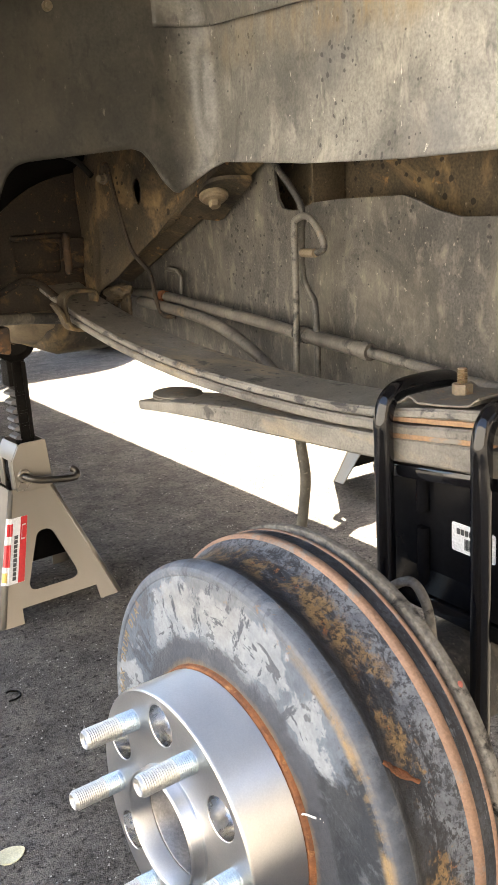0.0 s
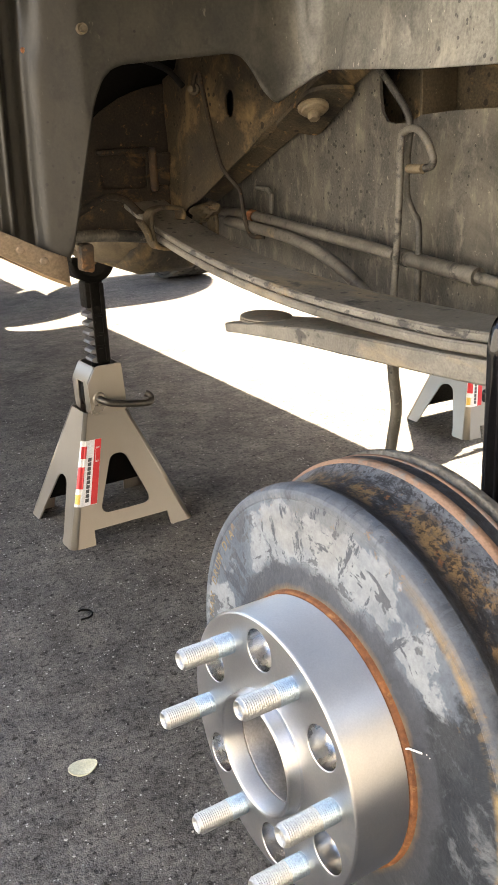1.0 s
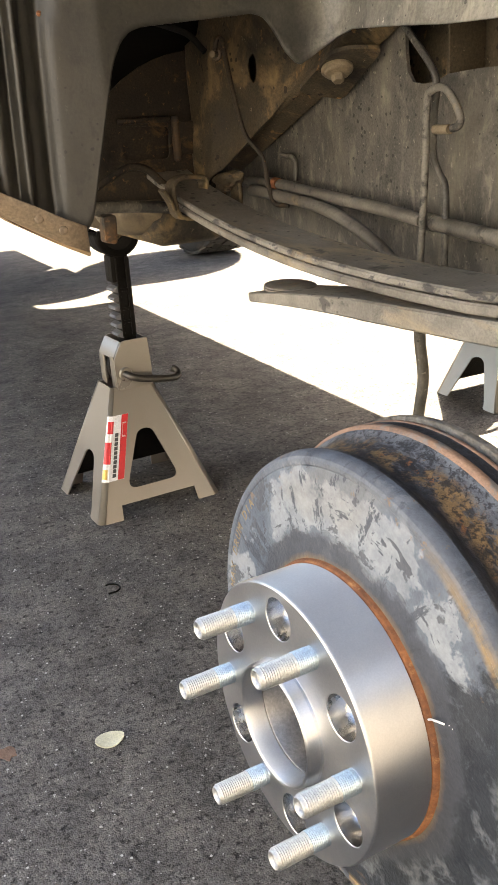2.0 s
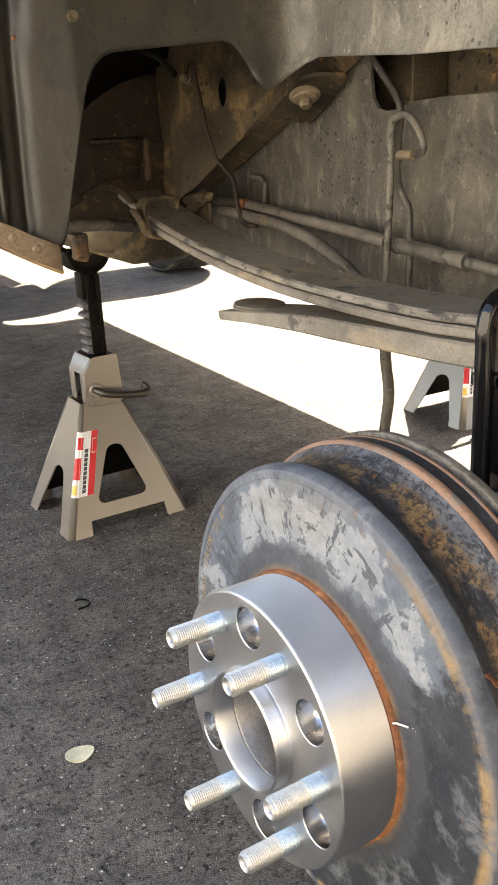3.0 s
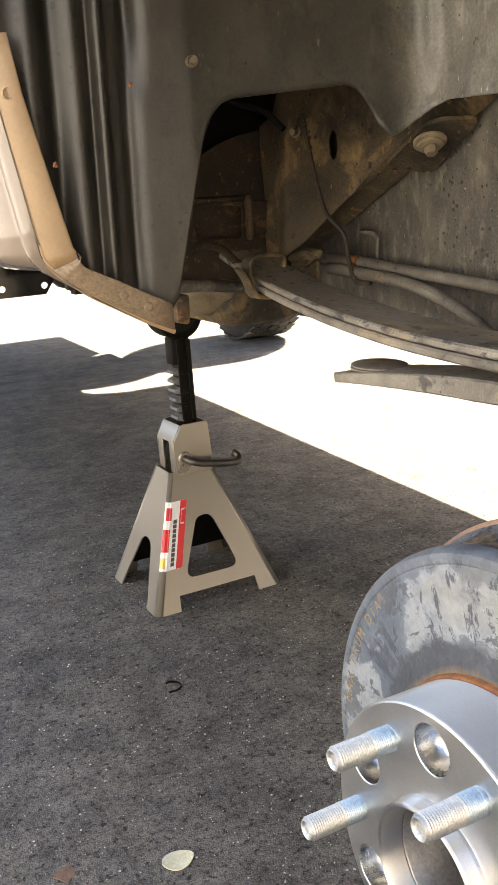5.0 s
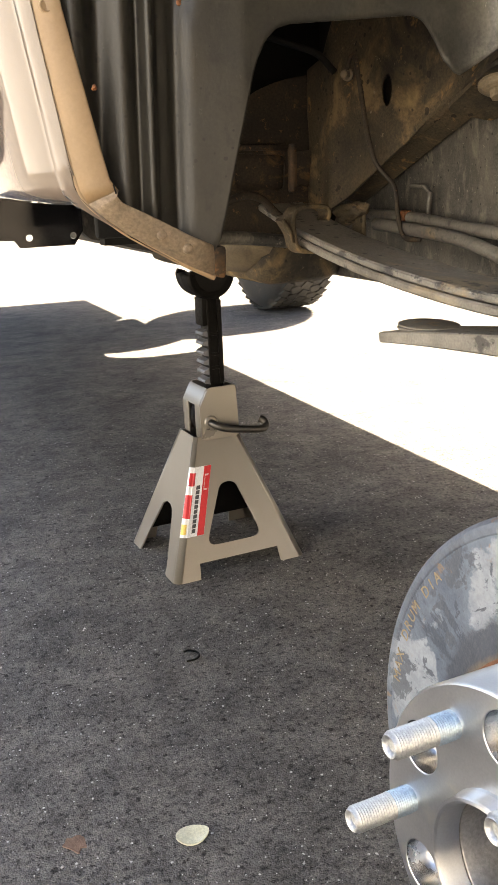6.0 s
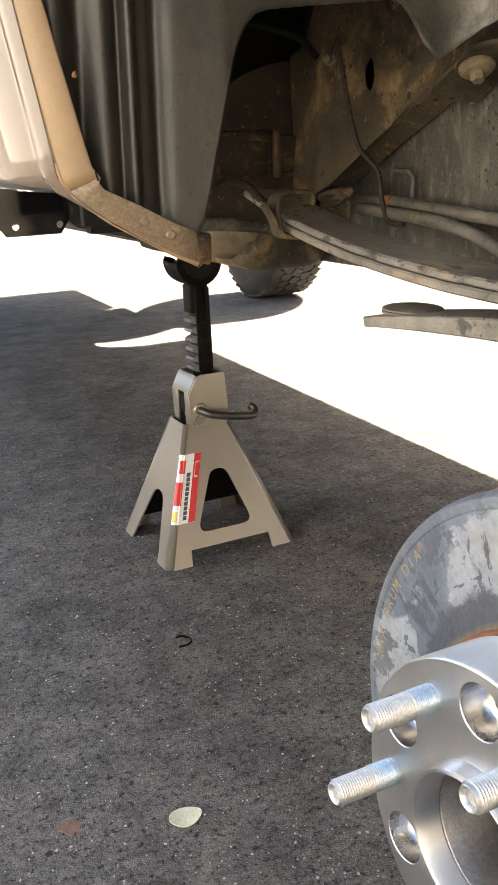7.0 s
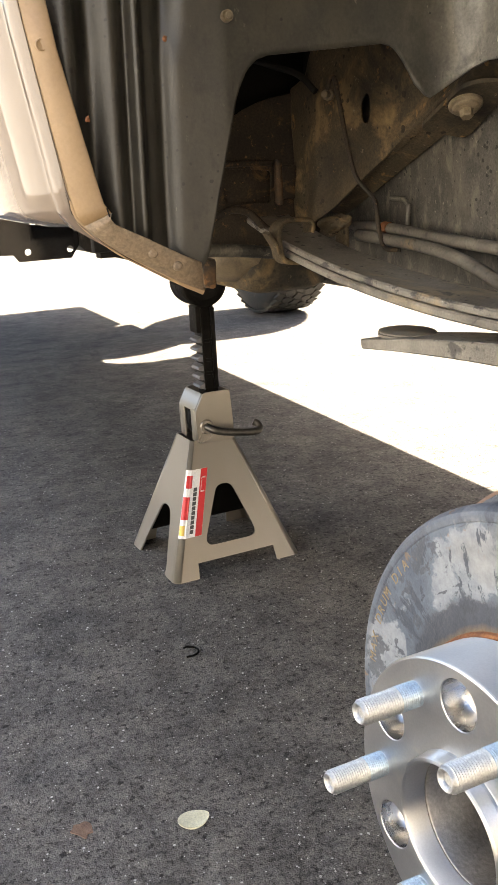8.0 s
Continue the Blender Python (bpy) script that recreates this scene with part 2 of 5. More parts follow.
    rubber=surface("tyre_rubber", (0.022, 0.021, 0.020), (0.055, 0.050, 0.044), 9, (0.7, 0.9), 0, 0.3, 300, [((0.16, 0.13, 0.09), 5, 0.55, 0.8, 0.6, None)]),
    bounce_pale=surface("pale_bounce_wall", (0.345, 0.342, 0.336), (0.40, 0.397, 0.39), 3, (0.85, 0.95), 0, 0.4, 120),
    sky_blocker=surface("dark_blocker_wall", (0.045, 0.038, 0.030), (0.070, 0.060, 0.048), 3, (0.8, 0.95), 0, 0.4, 120),
    bounce_tan=surface("tan_bounce_wall", (0.195, 0.165, 0.134), (0.24, 0.205, 0.166), 3, (0.85, 0.95), 0, 0.4, 120),
    cast_letter=surface("rusty_cast_letter", (0.20, 0.16, 0.10), (0.30, 0.22, 0.12), 60, (0.6, 0.8), 0, 0.2, 500),
    grit=surface("pale_grit", (0.22, 0.21, 0.19), (0.55, 0.53, 0.49), 40, (0.7, 0.9), 0, 0.2, 500),
    petal=surface("pale_leaf", (0.60, 0.57, 0.38), (0.76, 0.74, 0.56), 40, (0.5, 0.7), 0, 0.1, 400),
    dirt=surface("brown_dirt", (0.16, 0.095, 0.06), (0.24, 0.15, 0.10), 60, (0.8, 0.95), 0, 0.4, 400),
)


def turned(m, amount):
    """Lathe-turned metal: the gloss is drawn out across the fine grooves that run round the part's own z."""
    nt = m.node_tree
    bsdf = nt.nodes["Principled BSDF"]
    tan = nt.nodes.new("ShaderNodeTangent")
    tan.direction_type, tan.axis = "RADIAL", "Z"
    nt.links.new(tan.outputs[0], bsdf.inputs["Tangent"])
    bsdf.inputs["Anisotropic"].default_value = amount
    bsdf.inputs["Anisotropic Rotation"].default_value = 0.25


turned(M["alloy"], 0.95)
M["paint"].node_tree.nodes["Principled BSDF"].inputs["Coat Weight"].default_value = 0.9


def asphalt_material():
    """Worn asphalt: stones of many greys in dark binder, pits between them, dusty and oily areas."""
    m = bpy.data.materials.new("worn_asphalt")
    m.use_nodes = True
    nt = m.node_tree
    bsdf = nt.nodes["Principled BSDF"]
    coord = nt.nodes.new("ShaderNodeTexCoord").outputs["Object"]

    def cells(scale):
        v = nt.nodes.new("ShaderNodeTexVoronoi")
        v.inputs["Scale"].default_value = scale
        v.inputs["Randomness"].default_value = 1.0
        nt.links.new(coord, v.inputs[0])
        sep = nt.nodes.new("ShaderNodeSeparateColor")
        nt.links.new(v.outputs["Color"], sep.inputs[0])
        return v.outputs["Distance"], sep.outputs[0], sep.outputs[1]

    dist, rnd, rnd2 = cells(480)
    dist2, rnd3 = cells(125)[:2]
    cloud = noise_tex(nt, coord, 3.2, 6, 0.6, 0.3)
    mid = noise_tex(nt, coord, 55, 7, 0.7, 0.2)
    pit = noise_tex(nt, coord, 150, 6, 0.7, 0.0)
    col = ramp(nt, rnd, [(0.0, (0.074, 0.072, 0.069)), (0.55, (0.098, 0.095, 0.091)), (0.92, (0.125, 0.121, 0.114)), (1.0, (0.24, 0.23, 0.21))])
    col = mix(nt, ramp(nt, dist2, [(0.25, (0.0,)), (0.85, (0.35,))]), col, (0.022, 0.022, 0.022))
    col = mix(nt, ramp(nt, cloud, [(0.48, (0.0,)), (0.72, (0.5,))]), col, (0.20, 0.182, 0.155))
    col = mix(nt, ramp(nt, cloud, [(0.28, (0.4,)), (0.45, (0.0,))]), col, (0.065, 0.064, 0.063))
    dist5, rnd5 = cells(260)[:2]
    drift = noise_tex(nt, coord, 5, 8, 0.65, 0.3)           # pale dust lying in patches all over
    dusty = mix(nt, ramp(nt, rnd2, [(0.2, (0.0,)), (0.9, (1.0,))]), (0.130, 0.122, 0.111), (0.235, 0.222, 0.203))
    col = mix(nt, ramp(nt, drift, [(0.34, (0.05,)), (0.62, (0.7,))]), col, dusty)
    col = mix(nt, ramp(nt, mid, [(0.37, (0.5,)), (0.49, (0.0,))]), col, (0.040, 0.039, 0.037))
    chip = noise_tex(nt, coord, 85, 5, 0.65, 0.0)           # coarse dark gaps between the larger stones
    col = mix(nt, ramp(nt, chip, [(0.36, (0.85,)), (0.43, (0.0,))]), col, (0.022, 0.020, 0.019))
    col = mix(nt, ramp(nt, pit, [(0.38, (0.75,)), (0.46, (0.0,))]), col, (0.028, 0.028, 0.028))
    col = mix(nt, ramp(nt, pit, [(0.58, (0.0,)), (0.66, (0.5,))]), col, (0.25, 0.238, 0.222))
    worn = nt.nodes.new("ShaderNodeMix")                    # blotches a hand's width across
    worn.data_type, worn.blend_type = "RGBA", "MULTIPLY"
    worn.inputs[0].default_value = 1.0
    nt.links.new(col, worn.inputs[6])
    nt.links.new(ramp(nt, noise_tex(nt, coord, 17, 7, 0.65, 0.4), [(0.36, (0.92, 0.90, 0.88)), (0.64, (1.42, 1.38, 1.335))]), worn.inputs[7])
    col = worn.outputs[2]
    tiny = nt.nodes.new("ShaderNodeMath")
    tiny.operation = "MULTIPLY"
    nt.links.new(ramp(nt, rnd5, [(0.965, (0.0,)), (0.975, (1.0,))]), tiny.inputs[0])
    nt.links.new(ramp(nt, dist5, [(0.20, (1.0,)), (0.30, (0.0,))]), tiny.inputs[1])
    col = mix(nt, tiny.outputs[0], col, (0.60, 0.58, 0.54))
    fleck = nt.nodes.new("ShaderNodeMath")
    fleck.operation = "MULTIPLY"
    nt.links.new(ramp(nt, rnd3, [(0.955, (0.0,)), (0.965, (1.0,))]), fleck.inputs[0])
    nt.links.new(ramp(nt, dist2, [(0.16, (1.0,)), (0.26, (0.0,))]), fleck.inputs[1])
    col = mix(nt, fleck.outputs[0], col, (0.55, 0.53, 0.49))
    nt.links.new(col, bsdf.inputs["Base Color"])
    bsdf.inputs["Roughness"].default_value = 0.85
    bsdf.inputs["Specular IOR Level"].default_value = 0.08
    h = nt.nodes.new("ShaderNodeMath")
    h.operation = "MULTIPLY_ADD"
    nt.links.new(dist, h.inputs[0])
    h.inputs[1].default_value = -0.6
    nt.links.new(pit, h.inputs[2])
    b = nt.nodes.new("ShaderNodeBump")
    b.inputs["Strength"].default_value, b.inputs["Distance"].default_value = 0.6, 0.004
    nt.links.new(h.outputs[0], b.inputs["Height"])
    nt.links.new(b.outputs[0], bsdf.inputs["Normal"])
    return m


M["asphalt"] = asphalt_material()


def polar(nt, turn, along, depth):
    """Round the axle: (angle * turn, radius * along, depth * depth) from the part's own axes, and the radius."""
    sep = nt.nodes.new("ShaderNodeSeparateXYZ")
    nt.links.new(nt.nodes.new("ShaderNodeTexCoord").outputs["Object"], sep.inputs[0])

    def op(kind, a, b):
        n = nt.nodes.new("ShaderNodeMath")
        n.operation = kind
        for sock, v in zip(n.inputs, (a, b)):
            if isinstance(v, (int, float)):
                sock.default_value = v
            else:
                nt.links.new(v, sock)
        return n.outputs[0]

    r = op("SQRT", op("ADD", op("MULTIPLY", sep.outputs[0], sep.outputs[0]), op("MULTIPLY", sep.outputs[1], sep.outputs[1])), 0)
    comb = nt.nodes.new("ShaderNodeCombineXYZ")
    nt.links.new(op("MULTIPLY", op("ARCTAN2", sep.outputs[0], sep.outputs[1]), turn), comb.inputs[0])
    nt.links.new(op("MULTIPLY", r, along), comb.inputs[1])
    nt.links.new(op("MULTIPLY", sep.outputs[2], depth), comb.inputs[2])
    return comb.outputs[0], r, sep.outputs, op


def drum_material(name, side):
    m = bpy.data.materials.new(name)
    m.use_nodes = True
    nt = m.node_tree
    bsdf = nt.nodes["Principled BSDF"]
    coord = nt.nodes.new("ShaderNodeTexCoord").outputs["Object"]
    if side:
        pv, r, xyz, op = polar(nt, 0.11, 0.5, 1.0)
        st = (1, 1, 2.2)
        ragged = op("ADD", xyz[2], op("MULTIPLY", op("SUBTRACT", noise_tex(nt, pv, 40, 10, 0.8, 0.1), 0.5), 0.022))
        col = mix(nt, ramp(nt, noise_tex(nt, pv, 60, 10, 0.75, 0.1, st), [(0.42, (0.0,)), (0.60, (1.0,))]), (0.015, 0.017, 0.021), (0.046, 0.052, 0.062))
        # bare grey metal: hardly any at the crest, most of it beside the rim band
        bare = op("ADD", noise_tex(nt, pv, 50, 10, 0.8, 0.1, st), ramp(nt, xyz[2], [(0.060, (0.0,)), (0.095, (0.28,)), (0.103, (0.28,)), (0.1055, (0.13,))]))
        col = mix(nt, ramp(nt, bare, [(0.70, (0.0,)), (0.745, (0.9,))]), col, mix(nt, ramp(nt, noise_tex(nt, pv, 70, 8, 0.75, 0.1), [(0.40, (0.0,)), (0.60, (1.0,))]), (0.085, 0.096, 0.112), (0.175, 0.192, 0.212)))
        col = mix(nt, ramp(nt, noise_tex(nt, pv, 170, 8, 0.8, 0.1, st), [(0.58, (0.0,)), (0.63, (0.6,))]), col, (0.120, 0.130, 0.145))
        # golden corrosion along the waist, peppered with black scale
        waist = ramp(nt, ragged, [(0.068, (0.0,)), (0.075, (1.0,)), (0.087, (1.0,)), (0.094, (0.0,))])
        gold = mix(nt, ramp(nt, noise_tex(nt, coord, 150, 8, 0.75), [(0.40, (0.0,)), (0.62, (1.0,))]), (0.17, 0.115, 0.055), (0.34, 0.215, 0.095))
        col = mix(nt, op("MULTIPLY", waist, ramp(nt, noise_tex(nt, pv, 30, 10, 0.78, 0.1), [(0.505, (0.0,)), (0.56, (0.95,))])), col, gold)
        col = mix(nt, op("MULTIPLY", waist, ramp(nt, noise_tex(nt, pv, 90, 10, 0.8, 0.1), [(0.58, (0.0,)), (0.63, (0.9,))])), col, (0.33, 0.135, 0.045))
        col = mix(nt, ramp(nt, noise_tex(nt, coord, 230, 8, 0.75), [(0.51, (0.0,)), (0.56, (0.85,))]), col, (0.018, 0.019, 0.022))
        col = mix(nt, ramp(nt, op("ADD", xyz[2], op("MULTIPLY", noise_tex(nt, pv, 40, 6, 0.7), 0.008)), [(0.0605, (1.0,)), (0.0625, (0.0,))]), col, (0.15, 0.158, 0.17))
        rough, metal = (0.42, 0.7), 0.1
    else:
        pv, r, xyz, op = polar(nt, 0.12, 0.35, 0.0)
        cloud = noise_tex(nt, coord, 14, 9, 0.6, 0.1)
        col = mix(nt, ramp(nt, cloud, [(0.40, (0.0,)), (0.60, (1.0,))]), (0.082, 0.101, 0.130), (0.136, 0.158, 0.188))
        turn = op("ADD", op("MULTIPLY", op("ARCTAN2", xyz[0], xyz[1]), 0.15915), 0.5)
        sector = ramp(nt, turn, [(0.25, (0.0,)), (0.32, (1.0,)), (0.52, (1.0,)), (0.62, (0.85,)), (0.78, (0.8,))])
        ringed = ramp(nt, r, [(0.104, (0.0,)), (0.116, (1.0,)), (0.143, (1.0,)), (0.151, (0.3,))])
        scraped = op("ADD", noise_tex(nt, coord, 15, 10, 0.6, 0.2), op("MULTIPLY", op("MULTIPLY", sector, ringed), 0.13))
        col = mix(nt, ramp(nt, scraped, [(0.60, (0.0,)), (0.625, (0.95,))]), col, mix(nt, ramp(nt, noise_tex(nt, coord, 45, 8, 0.7), [(0.35, (0.0,)), (0.65, (1.0,))]), (0.19, 0.21, 0.232), (0.275, 0.297, 0.318)))
        col = mix(nt, ramp(nt, noise_tex(nt, coord, 9, 8, 0.55, 0.1, (1, 1, 2.0)), [(0.58, (0.0,)), (0.64, (0.3,))]), col, (0.25, 0.235, 0.205))
        streak = noise_tex(nt, pv, 55, 10, 0.72, 0.25)
        col = mix(nt, ramp(nt, streak, [(0.555, (0.0,)), (0.575, (0.9,))]), col, (0.062, 0.072, 0.088))
        strokes = noise_tex(nt, polar(nt, 0.045, 1.0, 0.0)[0], 75, 6, 0.6, 0.5)          # brushed marks that run round
        col = mix(nt, op("MULTIPLY", ringed, ramp(nt, strokes, [(0.595, (0.0,)), (0.61, (0.85,))])), col, (0.060, 0.068, 0.082))
        blot = noise_tex(nt, coord, 34, 10, 0.66, 0.2)
        col = mix(nt, ramp(nt, blot, [(0.575, (0.0,)), (0.595, (0.85,))]), col, (0.075, 0.084, 0.097))
        # greasy dark part towards the back, and round the hub
        grease = op("ADD", op("MULTIPLY", op("ADD", xyz[0], op("MULTIPLY", xyz[1], 0.85)), -1.0), op("MULTIPLY", noise_tex(nt, coord, 17, 10, 0.72, 0.4), 0.14))
        col = mix(nt, ramp(nt, grease, [(0.100, (0.0,)), (0.112, (0.92,))]), col, mix(nt, ramp(nt, noise_tex(nt, coord, 36, 10, 0.7, 0.3), [(0.50, (0.0,)), (0.61, (0.8,))]), (0.024, 0.028, 0.035), (0.140, 0.152, 0.166)))
        hubring = op("ADD", r, op("MULTIPLY", noise_tex(nt, coord, 20, 9, 0.7, 0.3), 0.04))
        col = mix(nt, ramp(nt, hubring, [(0.1250, (0.92,)), (0.1300, (0.0,))]), col, (0.062, 0.068, 0.08))
        side = op("ADD", op("MULTIPLY", op("ADD", xyz[0], op("MULTIPLY", xyz[1], -0.4)), -0.03), r)      # more rust on the rim towards the back
        rim = op("ADD", side, op("MULTIPLY", noise_tex(nt, coord, 60, 9, 0.75, 0.3), 0.012))
        col = mix(nt, ramp(nt, rim, [(0.1722, (0.0,)), (0.1727, (0.85,))]), col, (0.25, 0.145, 0.065))
        edge = op("ADD", r, op("MULTIPLY", noise_tex(nt, coord, 90, 6, 0.7, 0.2), 0.004))
        col = mix(nt, op("MULTIPLY", ramp(nt, edge, [(0.1530, (0.0,)), (0.1540, (0.7,))]), ramp(nt, edge, [(0.1610, (1.0,)), (0.1622, (0.0,))])), col, (0.125, 0.140, 0.165))
        back = ramp(nt, turn, [(0.10, (1.0,)), (0.36, (1.0,)), (0.44, (0.0,))])
        ochre = op("MULTIPLY", op("MULTIPLY", back, ramp(nt, edge, [(0.1500, (0.0,)), (0.1520, (1.0,)), (0.1560, (1.0,)), (0.1575, (0.0,))])), ramp(nt, noise_tex(nt, pv, 30, 9, 0.7, 0.2), [(0.44, (0.0,)), (0.56, (0.8,))]))
        col = mix(nt, ochre, col, (0.33, 0.225, 0.11))
        line = op("MULTIPLY", op("MULTIPLY", back, ramp(nt, edge, [(0.1580, (0.0,)), (0.1584, (1.0,)), (0.1592, (1.0,)), (0.1596, (0.0,))])), ramp(nt, noise_tex(nt, coord, 80, 8, 0.7, 0.2), [(0.42, (0.0,)), (0.52, (0.9,))]))
        col = mix(nt, line, col, (0.34, 0.15, 0.06))
        flecks = op("MULTIPLY", ramp(nt, r, [(0.128, (0.0,)), (0.150, (1.0,))]), ramp(nt, noise_tex(nt, coord, 75, 8, 0.75, 0.2), [(0.60, (0.0,)), (0.64, (0.55,))]))
        col = mix(nt, flecks, col, (0.25, 0.15, 0.07))
        halo = op("ADD", r, op("MULTIPLY", noise_tex(nt, coord, 30, 8, 0.7, 0.3), 0.012))
        col = mix(nt, ramp(nt, halo, [(0.0965, (0.7,)), (0.1000, (0.0,))]), col, (0.25, 0.17, 0.085))
        col = mix(nt, ramp(nt, halo, [(0.0950, (0.9,)), (0.0972, (0.0,))]), col, (0.29, 0.115, 0.042))
        mottle = ramp(nt, noise_tex(nt, coord, 120, 6, 0.75, 0.2), [(0.34, (0.84, 0.84, 0.85)), (0.66, (1.12, 1.12, 1.11))])
        mm = nt.nodes.new("ShaderNodeMix")
        mm.data_type, mm.blend_type = "RGBA", "MULTIPLY"
        mm.inputs[0].default_value = 1.0
        nt.links.new(col, mm.inputs[6])
        nt.links.new(mottle, mm.inputs[7])
        col = mm.outputs[2]
        rough, metal = (0.42, 0.7), 0.0
        bsdf.inputs["Specular IOR Level"].default_value = 0.2
    fine = noise_tex(nt, coord, 330, 4, 0.6)
    nt.links.new(col, bsdf.inputs["Base Color"])
    nt.links.new(ramp(nt, noise_tex(nt, coord, 18, 6, 0.6), [(0.3, (rough[0],)), (0.7, (rough[1],))]), bsdf.inputs["Roughness"])
    bsdf.inputs["Metallic"].default_value = metal
    b = nt.nodes.new("ShaderNodeBump")
    b.inputs["Strength"].default_value, b.inputs["Distance"].default_value = 0.35 if side else 0.18, 0.002
    nt.links.new(fine, b.inputs["Height"])
    nt.links.new(b.outputs[0], bsdf.inputs["Normal"])
    return m


M["drum_face"] = drum_material("worn_drum_face", False)
M["drum_side"] = drum_material("worn_drum_side", True)


# ---- builders ----
def part(name, bm, material, parent=None, label="", smooth=40):
    me = bpy.data.meshes.new(name)
    bmesh.ops.recalc_face_normals(bm, faces=bm.faces)
    bm.to_mesh(me)
    bm.free()
    me.materials.append(M[material])
    if smooth:
        me.shade_smooth()
        me.set_sharp_from_angle(angle=radians(smooth))
    ob = new(name, me)
    ob.parent = parent
    return tagged(ob, label)


def thing(name, label, category, group="", m=None):
    ob = new(name)
    ob.empty_display_size = 0.05
    if m:
        ob.matrix_world = m
    return tagged(ob, label, category, group)


def solid(ob, thick, offset=-1.0):
    md = ob.modifiers.new("thickness", "SOLIDIFY")
    md.thickness, md.offset = thick, offset
    return ob


def box(bm, lo, hi, bevel=0.002, m=None):
    vs = bmesh.ops.create_cube(bm, size=1)["verts"]
    size = Vector(hi) - Vector(lo)
    bmesh.ops.transform(bm, verts=vs, matrix=(m or Matrix()) @ Matrix.Translation((Vector(lo) + Vector(hi)) / 2) @ Matrix.Diagonal((*size, 1)))
    if bevel:
        es = list({e for v in vs for e in v.link_edges})
        bmesh.ops.bevel(bm, geom=es, offset=bevel, segments=2, profile=0.5, affect="EDGES")
    return bm


def lathe(profile, seg=96, closed=False):
    """A body of revolution about z from (radius, height) pairs."""
    bm = bmesh.new()
    rings = []
    for r, h in profile:
        rings.append([bm.verts.new((r * math.cos(2 * math.pi * k / seg), r * math.sin(2 * math.pi * k / seg), h)) for k in range(seg)])
    pairs = list(zip(rings, rings[1:])) + ([(rings[-1], rings[0])] if closed else [])
    for a, b in pairs:
        for k in range(seg):
            bm.faces.new((a[k], a[(k + 1) % seg], b[(k + 1) % seg], b[k]))
    return bm


def smooth_path(pts, per=8):
    pts = [Vector(p) for p in pts]
    ext = [2 * pts[0] - pts[1]] + pts + [2 * pts[-1] - pts[-2]]
    out = []
    for i in range(1, len(ext) - 2):
        p0, p1, p2, p3 = ext[i - 1:i + 3]
        for k in range(per):
            t = k / per
            out.append(0.5 * ((2 * p1) + (p2 - p0) * t + (2 * p0 - 5 * p1 + 4 * p2 - p3) * t * t + (3 * p1 - p0 - 3 * p2 + p3) * t ** 3))
    return out + [pts[-1]]


def tube(pts, r, seg=12, per=8, bm=None, smooth=True, radii=None):
    bm = bm or bmesh.new()
    path = smooth_path(pts, per) if smooth else [Vector(p) for p in pts]
    up = Vector((0.13, 0.31, 0.94))
    rings = []
    for i, p in enumerate(path):
        d = (path[min(i + 1, len(path) - 1)] - path[max(i - 1, 0)]).normalized()
        a = (up - d * up.dot(d)).normalized()
        up = a
        b = d.cross(a)
        rr = radii(i / (len(path) - 1)) if radii else r
        rings.append([bm.verts.new(p + rr * (math.cos(2 * math.pi * k / seg) * a + math.sin(2 * math.pi * k / seg) * b)) for k in range(seg)])
    for u, v in zip(rings, rings[1:]):
        for k in range(seg):
            bm.faces.new((u[k], u[(k + 1) % seg], v[(k + 1) % seg], v[k]))
    bm.faces.new(rings[0])
    bm.faces.new(rings[-1])
    return bm


def strip(centre, half, thick, bm=None, axis=Vector((1, 0, 0)), bevel=0.0):
    """A flat bar swept along a path (points of the top middle), width along axis, thickness downwards."""
    bm = bm or bmesh.new()
    rows = []
    n = len(centre)
    c = min(0.002, thick * 0.3)
    for i, p in enumerate(centre):
        d = (centre[min(i + 1, n - 1)] - centre[max(i - 1, 0)]).normalized()
        up = axis.cross(d).normalized()
        sec = [(-half + c, 0), (half - c, 0), (half, -c), (half, c - thick), (half - c, -thick), (c - half, -thick), (-half, c - thick), (-half, -c)]
        rows.append([bm.verts.new(p + axis * a + up * b) for a, b in sec])
    for u, v in zip(rows, rows[1:]):
        for k in range(8):
            bm.faces.new((u[k], u[(k + 1) % 8], v[(k + 1) % 8], v[k]))
    bm.faces.new(rows[0])
    bm.faces.new(rows[-1])
    return bm


def grid(fn, us, vs, bm=None):
    bm = bm or bmesh.new()
    g = [[bm.verts.new(fn(u, v)) for v in vs] for u in us]
    for i in range(len(us) - 1):
        for j in range(len(vs) - 1):
            bm.faces.new((g[i][j], g[i + 1][j], g[i + 1][j + 1], g[i][j + 1]))
    return bm


def plate(outline, holes=(), m=None, thick=0.003, bm=None):
    """A flat plate from a 2D outline with holes, of a given thickness (towards -z of m)."""
    bm = bm or bmesh.new()
    edges = []
    for loop in (outline, *holes):
        vs = [bm.verts.new((x, y, 0)) for x, y in loop]
        edges += [bm.edges.new((vs[i], vs[(i + 1) % len(vs)])) for i in range(len(vs))]
    faces = [f for f in bmesh.ops.triangle_fill(bm, edges=edges, use_beauty=True)["geom"] if isinstance(f, bmesh.types.BMFace)]
    ex = bmesh.ops.extrude_face_region(bm, geom=faces)
    moved = [v for v in ex["geom"] if isinstance(v, bmesh.types.BMVert)]
    bmesh.ops.translate(bm, verts=moved, vec=(0, 0, -thick))
    if m:
        bmesh.ops.transform(bm, verts=bm.verts, matrix=m)
    return bm


def interp(x, table):
    xs, ys = zip(*table)
    return float(np.interp(x, xs, ys))


def frange(a, b, n):
    return [a + (b - a) * i / n for i in range(n + 1)]


def axes(o, x, y, z):
